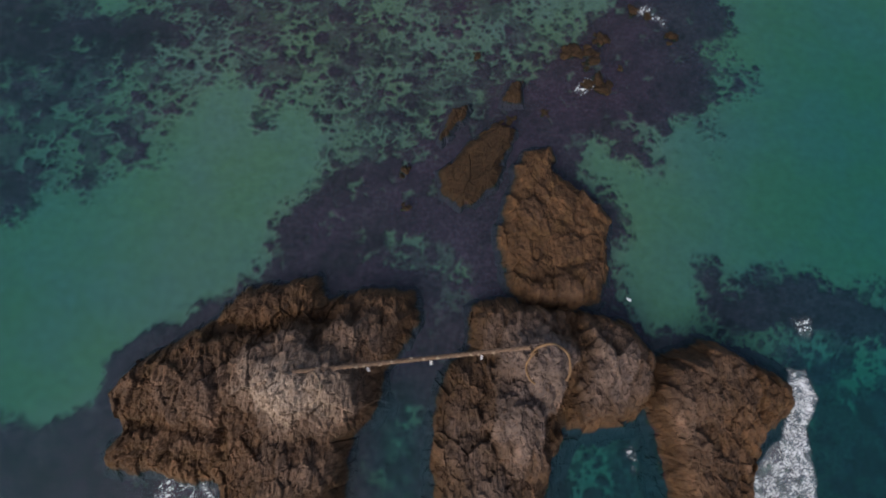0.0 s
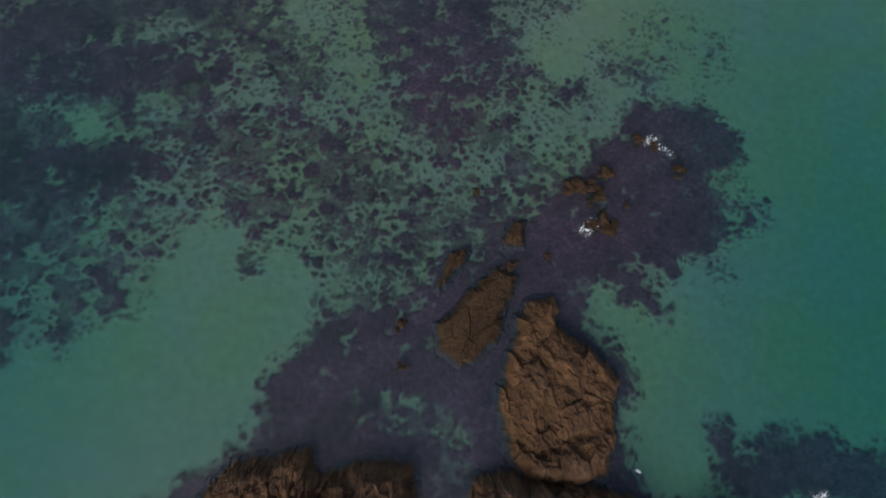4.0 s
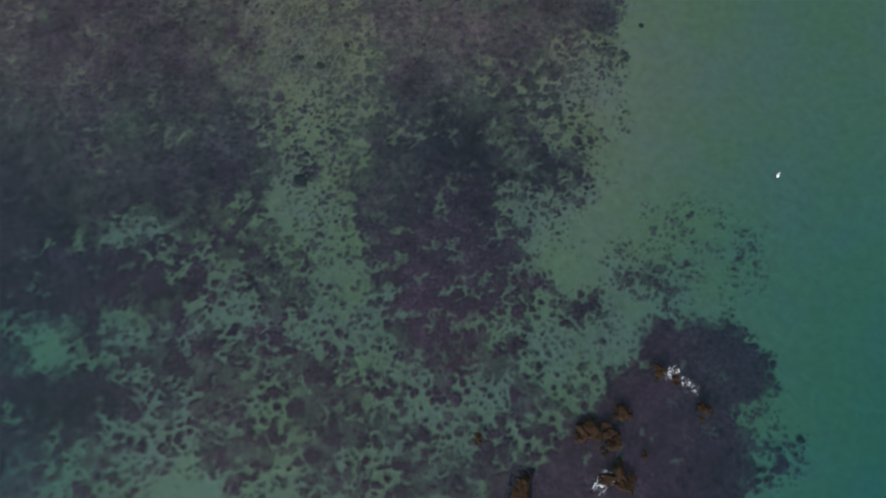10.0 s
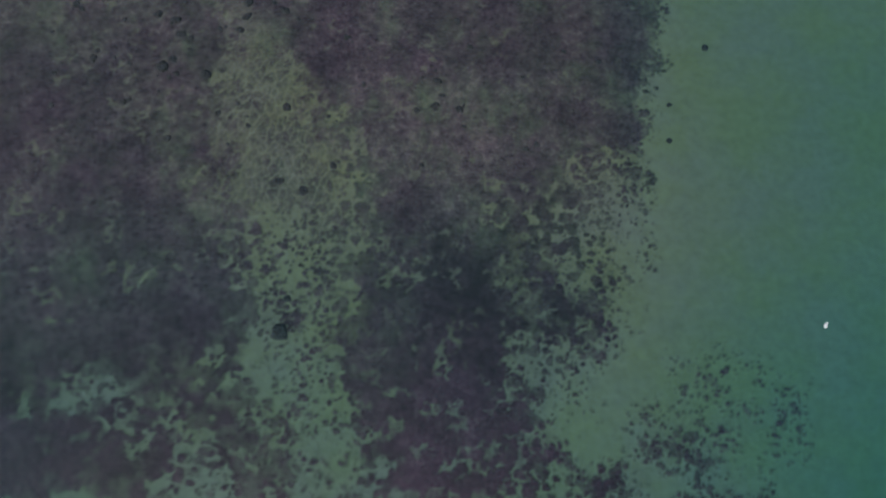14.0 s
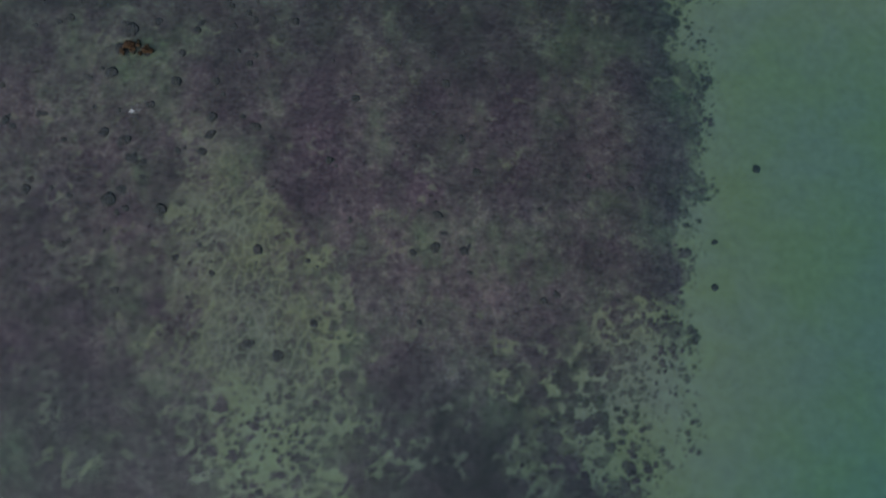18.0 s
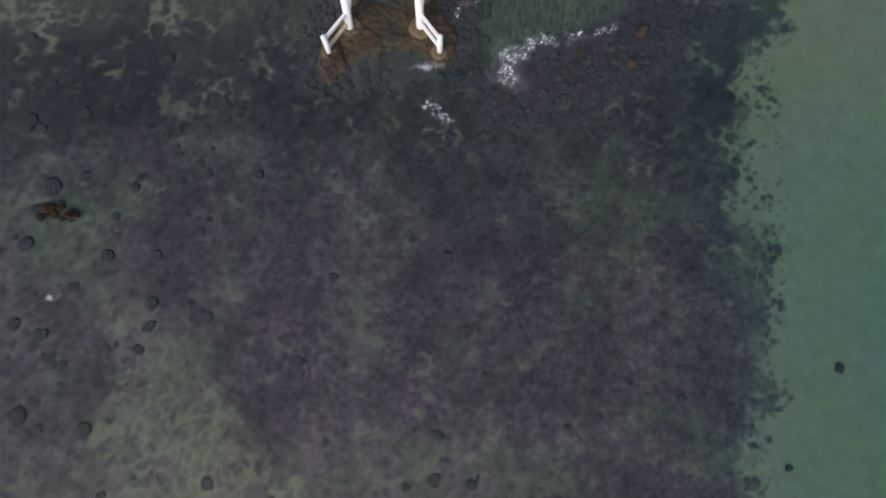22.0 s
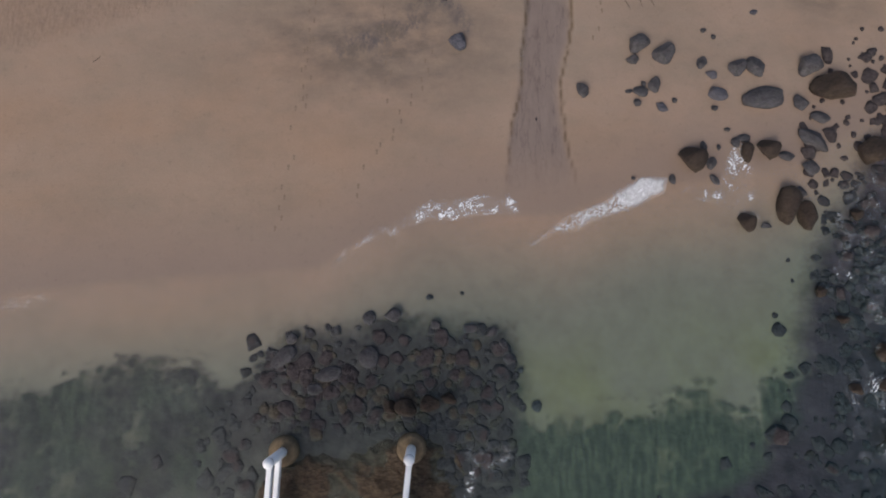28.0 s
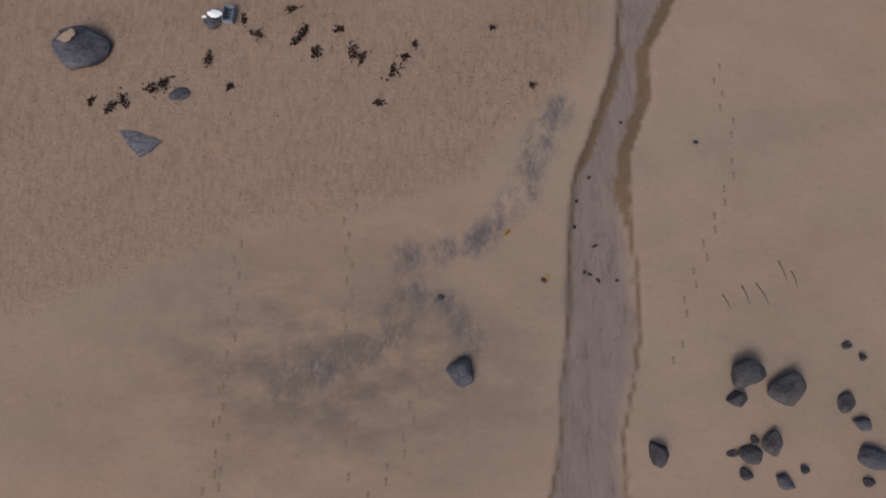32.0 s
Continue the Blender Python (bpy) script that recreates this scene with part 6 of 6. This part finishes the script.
# ---------------------------------------------------------------- floating birds
def float_bird(x, y, turn):
    """A gull-sized white float: body and raised end."""
    ob = new("white_float")
    ob.location, ob.rotation_euler = (x, y, 0.08), (0, 0, radians(turn))
    tagged(ob, "small white float drifting on green water", "float")
    bm = bmesh.new()
    bmesh.ops.create_icosphere(bm, subdivisions=3, radius=0.5, matrix=Matrix.Diagonal((0.34, 0.6, 0.3, 1)))
    part("body", bm, M_PAPER, ob)
    part("neck", tube([(0, 0.28, 0.05), (0, 0.34, 0.22), (0, 0.38, 0.28)], [0.09, 0.07, 0.03], 10), M_PAPER, ob)


float_bird(48.4, -65.1, -20)
float_bird(26.57, -129.48, 60)


# ---------------------------------------------------------------- marks and litter on the beach
# footprints get a darker colour than the sand around them
M_DENT = plain("footprint_sand", (0.17, 0.125, 0.09), 0.95, 0.3, 20.0)
FOOTPATHS = [
    [(-4.5, 16.1), (-4.3, 17.4), (-4.3, 18.6), (-3.9, 20.1), (-3.9, 22.1), (-3.6, 24.0), (-3.4, 26.2), (-3.3, 28.1)],
    [(0.3, 18.1), (-0.1, 19.1), (0.3, 20.2), (1.2, 21.2), (2.2, 22.1), (2.6, 23.6), (3.7, 25.2), (4.2, 27.5)],
    [(-3.1, 23.6), (-3.3, 24.8), (-3.1, 26.4), (-3.1, 28.3), (-3.1, 30.2), (-3.0, 32.0), (-3.0, 33.3)],
    [(1.8, 24.0), (1.7, 25.8), (1.5, 28.5), (1.4, 30.4), (1.5, 32.0), (1.2, 33.8), (1.8, 35.5)],
    [(14.5, 28.4), (14.8, 30.3), (15.5, 32.1), (16.3, 34.0), (17.0, 35.7), (17.6, 37.6), (17.0, 39.4), (16.7, 41.4)],
]


def footprints():
    co, faces = [], []
    rng = np.random.RandomState(11)
    for line in FOOTPATHS:
        p = np.array(line)
        seg = np.r_[0, np.cumsum(np.linalg.norm(np.diff(p, axis=0), axis=1))]
        for k, s in enumerate(np.arange(0.2, seg[-1], 0.62)):
            if rng.rand() < 0.18:
                continue
            x, y = np.interp(s, seg, p[:, 0]), np.interp(s, seg, p[:, 1])
            x += (0.13 if k % 2 else -0.13) + rng.normal(0, 0.05)
            z = ground_z(x, y)
            for ox, oy, rx, ry in ((0, 0.08, 0.07, 0.1), (0, -0.09, 0.055, 0.07)):
                n = len(co)
                for a in range(10):
                    t = a * math.pi / 5
                    co.append((x + ox + rx * math.cos(t), y + oy + ry * math.sin(t), z + 0.02))
                co.append((x + ox, y + oy, z + 0.008))
                faces += [(n + a, n + (a + 1) % 10, n + 10) for a in range(10)]
    ob = part("footprints", raw_mesh("footprints", np.array(co), np.array(faces), True), M_DENT)
    tagged(ob, "lines of old footprints dented into sand, darker than the beach", "footprints", "", "stuff")


footprints()


def strip(points, wide, mat, name, label, category):
    """A thin ribbon-like twig lying on the sand."""
    pts = [(x, y, ground_z(x, y) + wide * 0.4) for x, y in points]
    ob = part(name, tube(pts, [wide] * (len(pts) - 1) + [wide * 0.3], 7), mat)
    return tagged(ob, label, category)


M_TWIG = plain("grey_twig", (0.08, 0.06, 0.045), 0.9, 0.3, 10)
for a, b in (((18.9, 32.6), (19.2, 31.7)), ((19.4, 32.2), (19.6, 31.5)), ((17.9, 31.7), (18.4, 30.8)), ((17.3, 31.6), (17.6, 30.8)), ((16.5, 31.2), (16.8, 30.6)), ((-16.1, 26.4), (-15.7, 26.8))):
    mid = ((a[0] + b[0]) / 2 + 0.05, (a[1] + b[1]) / 2)
    tagged(strip([a, mid, b], 0.022, M_TWIG, "twig", "thin dark twig lying on sand", "twig"), group="twigs on the beach")


def wrack(x, y, size, seed):
    """A clump of washed-up weed: a tangle of short flat fronds and torn scraps."""
    rng = random.Random(seed)
    bm = bmesh.new()
    lean = rng.uniform(0, 3.14)
    for _ in range(int(16 + 34 * size)):
        a, q = rng.gauss(0, 0.24) * size, rng.gauss(0, 0.11) * size
        px, py = a * math.cos(lean) - q * math.sin(lean), a * math.sin(lean) + q * math.cos(lean)
        way, turn, long, wide = rng.uniform(0, 6.28), rng.uniform(-1.2, 1.2), rng.uniform(0.06, 0.2), rng.uniform(0.012, 0.035)
        rows = []
        for k in range(5):
            w = wide * (0.5, 1.0, 1.15, 0.8, 0.25)[k]
            z = 0.02 + rng.uniform(0, 0.05)
            rows.append([bm.verts.new((px + s * w * -math.sin(way), py + s * w * math.cos(way), z + lift)) for s, lift in ((-1, 0), (0, 0.02), (1, 0))])
            px, py, way = px + long / 4 * math.cos(way), py + long / 4 * math.sin(way), way + turn / 4
        for p, q2 in zip(rows, rows[1:]):
            for k in range(2):
                bm.faces.new((p[k], p[k + 1], q2[k + 1], q2[k]))
    bmesh.ops.solidify(bm, geom=bm.faces[:], thickness=0.012)
    ob = part("seaweed_clump", bm, M_WEED)
    ob.location = (x, y, ground_z(x, y))
    tagged(ob, "dark brown seaweed clump washed up on dry sand", "seaweed", "seaweed along the tide line")


WRACK = [(-9.5, 39.0, 0.5), (-8.7, 38.7, 0.8), (-8.1, 39.0, 0.8), (-6.9, 39.6, 1.1), (-4.8, 40.9, 0.8), (-3.8, 39.7, 0.4), (-2.8, 42.1, 0.6), (-1.1, 41.9, 0.8), (-0.3, 41.3, 0.8), (0.7, 42.4, 0.5), (1.3, 41.4, 0.9), (3.0, 40.5, 0.9), (2.5, 39.1, 0.4), (3.9, 41.8, 0.4), (3.5, 41.2, 0.4), (8.9, 40.0, 0.3), (7.2, 42.6, 0.3), (-1.4, 43.3, 0.6), (-3.4, 42.7, 0.4), (-6.550000000000001, 39.9, 0.7), (1.65, 41.1, 0.7), (-0.8, 42.25, 0.6)]
for i, (x, y, s) in enumerate(WRACK):
    wrack(x, y, s, i + 40)


def crumbs():
    """Scraps of weed and shell strewn over the dry sand."""
    rng = np.random.RandomState(21)
    co, faces = [], []
    for _ in range(900):
        x, y = rng.uniform(-14, 10), rng.uniform(30, 46)
        if inside(np.array([x]), np.array([y]), DRY_SAND)[0] < 0.4 or rng.rand() > 0.35 + 0.65 * (abs(y - 40.5) < 2.5):
            continue
        z, s, a = ground_z(x, y) + 0.012, rng.uniform(0.012, 0.05), rng.rand() * 6.28
        n = len(co)
        for k in range(4):
            t = a + k * math.pi / 2 + rng.uniform(-0.4, 0.4)
            co.append((x + s * math.cos(t), y + s * 0.7 * math.sin(t), z))
        co.append((x, y, z + s * 0.5))
        faces += [(n + k, n + (k + 1) % 4, n + 4) for k in range(4)]
    ob = part("beach_scraps", raw_mesh("beach_scraps", np.array(co), np.array(faces)), M_WEED)
    tagged(ob, "scraps of dry seaweed strewn on pocked sand", "seaweed", "", "stuff")


crumbs()


def crate():
    m = plain("grey_blue_plastic", (0.16, 0.19, 0.24), 0.5, 0.1, 8)
    dark = plain("dark_plastic", (0.05, 0.055, 0.065), 0.6, 0.2, 8)
    box = new("plastic_crate")
    box.location, box.rotation_euler = (-4.0, 42.9, ground_z(-4.0, 42.9)), (0, 0, radians(-6))
    tagged(box, "grey-blue plastic crate standing on the beach", "crate")
    part("floor_panel", bar((0, -0.32, 0.03), (0, 0.32, 0.03), 0.40, 0.04), dark, box)
    for x in (-0.21, 0.21):
        part("side_panel", bar((x, -0.34, 0.15), (x, 0.34, 0.15), 0.03, 0.26), m, box)
    for y in (-0.34, 0.34):
        part("end_panel", bar((-0.21, y, 0.15), (0.21, y, 0.15), 0.03, 0.26), m, box)
    for y in (-0.15, 0.0, 0.15):
        part("rib", bar((-0.2, y, 0.07), (0.2, y, 0.07), 0.03, 0.03), m, box)


crate()


def plastic_bag(x, y, z, size, seed):
    bm = bmesh.new()
    bmesh.ops.create_icosphere(bm, subdivisions=3, radius=0.5, matrix=Matrix.Diagonal((size, size * 0.6, size * 0.3, 1)))
    for v in bm.verts:
        v.co *= 1 + 0.5 * noise.noise(v.co * 9 / size + Vector((seed, 0, 0)))
    ob = part("plastic_bag", bm, M_PAPER)
    ob.location = (x, y, z)
    tagged(ob, "crumpled white plastic bag lying on a stone", "bag")


plastic_bag(-4.52, 42.8, ground_z(-4.6, 42.7) + 0.34, 0.55, 1)
plastic_bag(-4.98, 42.7, ground_z(-4.9, 42.7) + 0.28, 0.2, 2)


# ---------------------------------------------------------------- pebbles and scraps in and beside the stream
for i, (x, y) in enumerate([(12.72, 38.5), (11.28, 36.08), (10.61, 33.96), (10.96, 32.09), (11.19, 32.0), (11.45, 33.18), (10.73, 35.04), (10.67, 23.21), (11.53, 31.76), (12.3, 31.77)]):
    place_stone(x, y, 0.17 + 0.05 * (i % 3), 0.15, 40 * i, "dark", "small dark pebble in the shallow stream", "pebbles in the stream", "pebble", tall=0.7)
M_LEAF = plain("yellow_leaf", (0.42, 0.25, 0.06), 0.7, 0.3, 12.0)


def fallen_leaf(x, y, turn, size):
    """A curled dry leaf, pointed at both ends."""
    bm = bmesh.new()
    rows = []
    for k in range(7):
        t = k / 6
        half = size * 0.34 * math.sin(math.pi * (0.04 + 0.92 * t))
        rows.append([bm.verts.new(((t - 0.5) * size, s * half, 0.02 + 0.06 * abs(s) * size + 0.05 * size * (2 * t - 1) ** 2)) for s in (-1, 0, 1)])
    for p, q in zip(rows, rows[1:]):
        for k in range(2):
            bm.faces.new((p[k], p[k + 1], q[k + 1], q[k]))
    bmesh.ops.solidify(bm, geom=bm.faces[:], thickness=0.012)
    ob = part("fallen_leaf", bm, M_LEAF)
    ob.location, ob.rotation_euler = (x, y, ground_z(x, y)), (0, 0, radians(turn))
    tagged(ob, "curled yellow-brown leaf lying on damp sand", "leaf", "leaves on the beach")


for i, (x, y) in enumerate([(7.78, 33.67), (9.34, 31.8)]):
    fallen_leaf(x, y, 35 + 80 * i, 0.3)
foam("stream_foam", [(9.62, 25.6), (9.72, 27.2), (9.85, 29.6), (9.99, 29.6), (9.88, 27.2), (9.8, 25.6)], "thin white froth along the stream bank", 0.5, 0.8, 5, 0.04, 0.16, core=0.4)
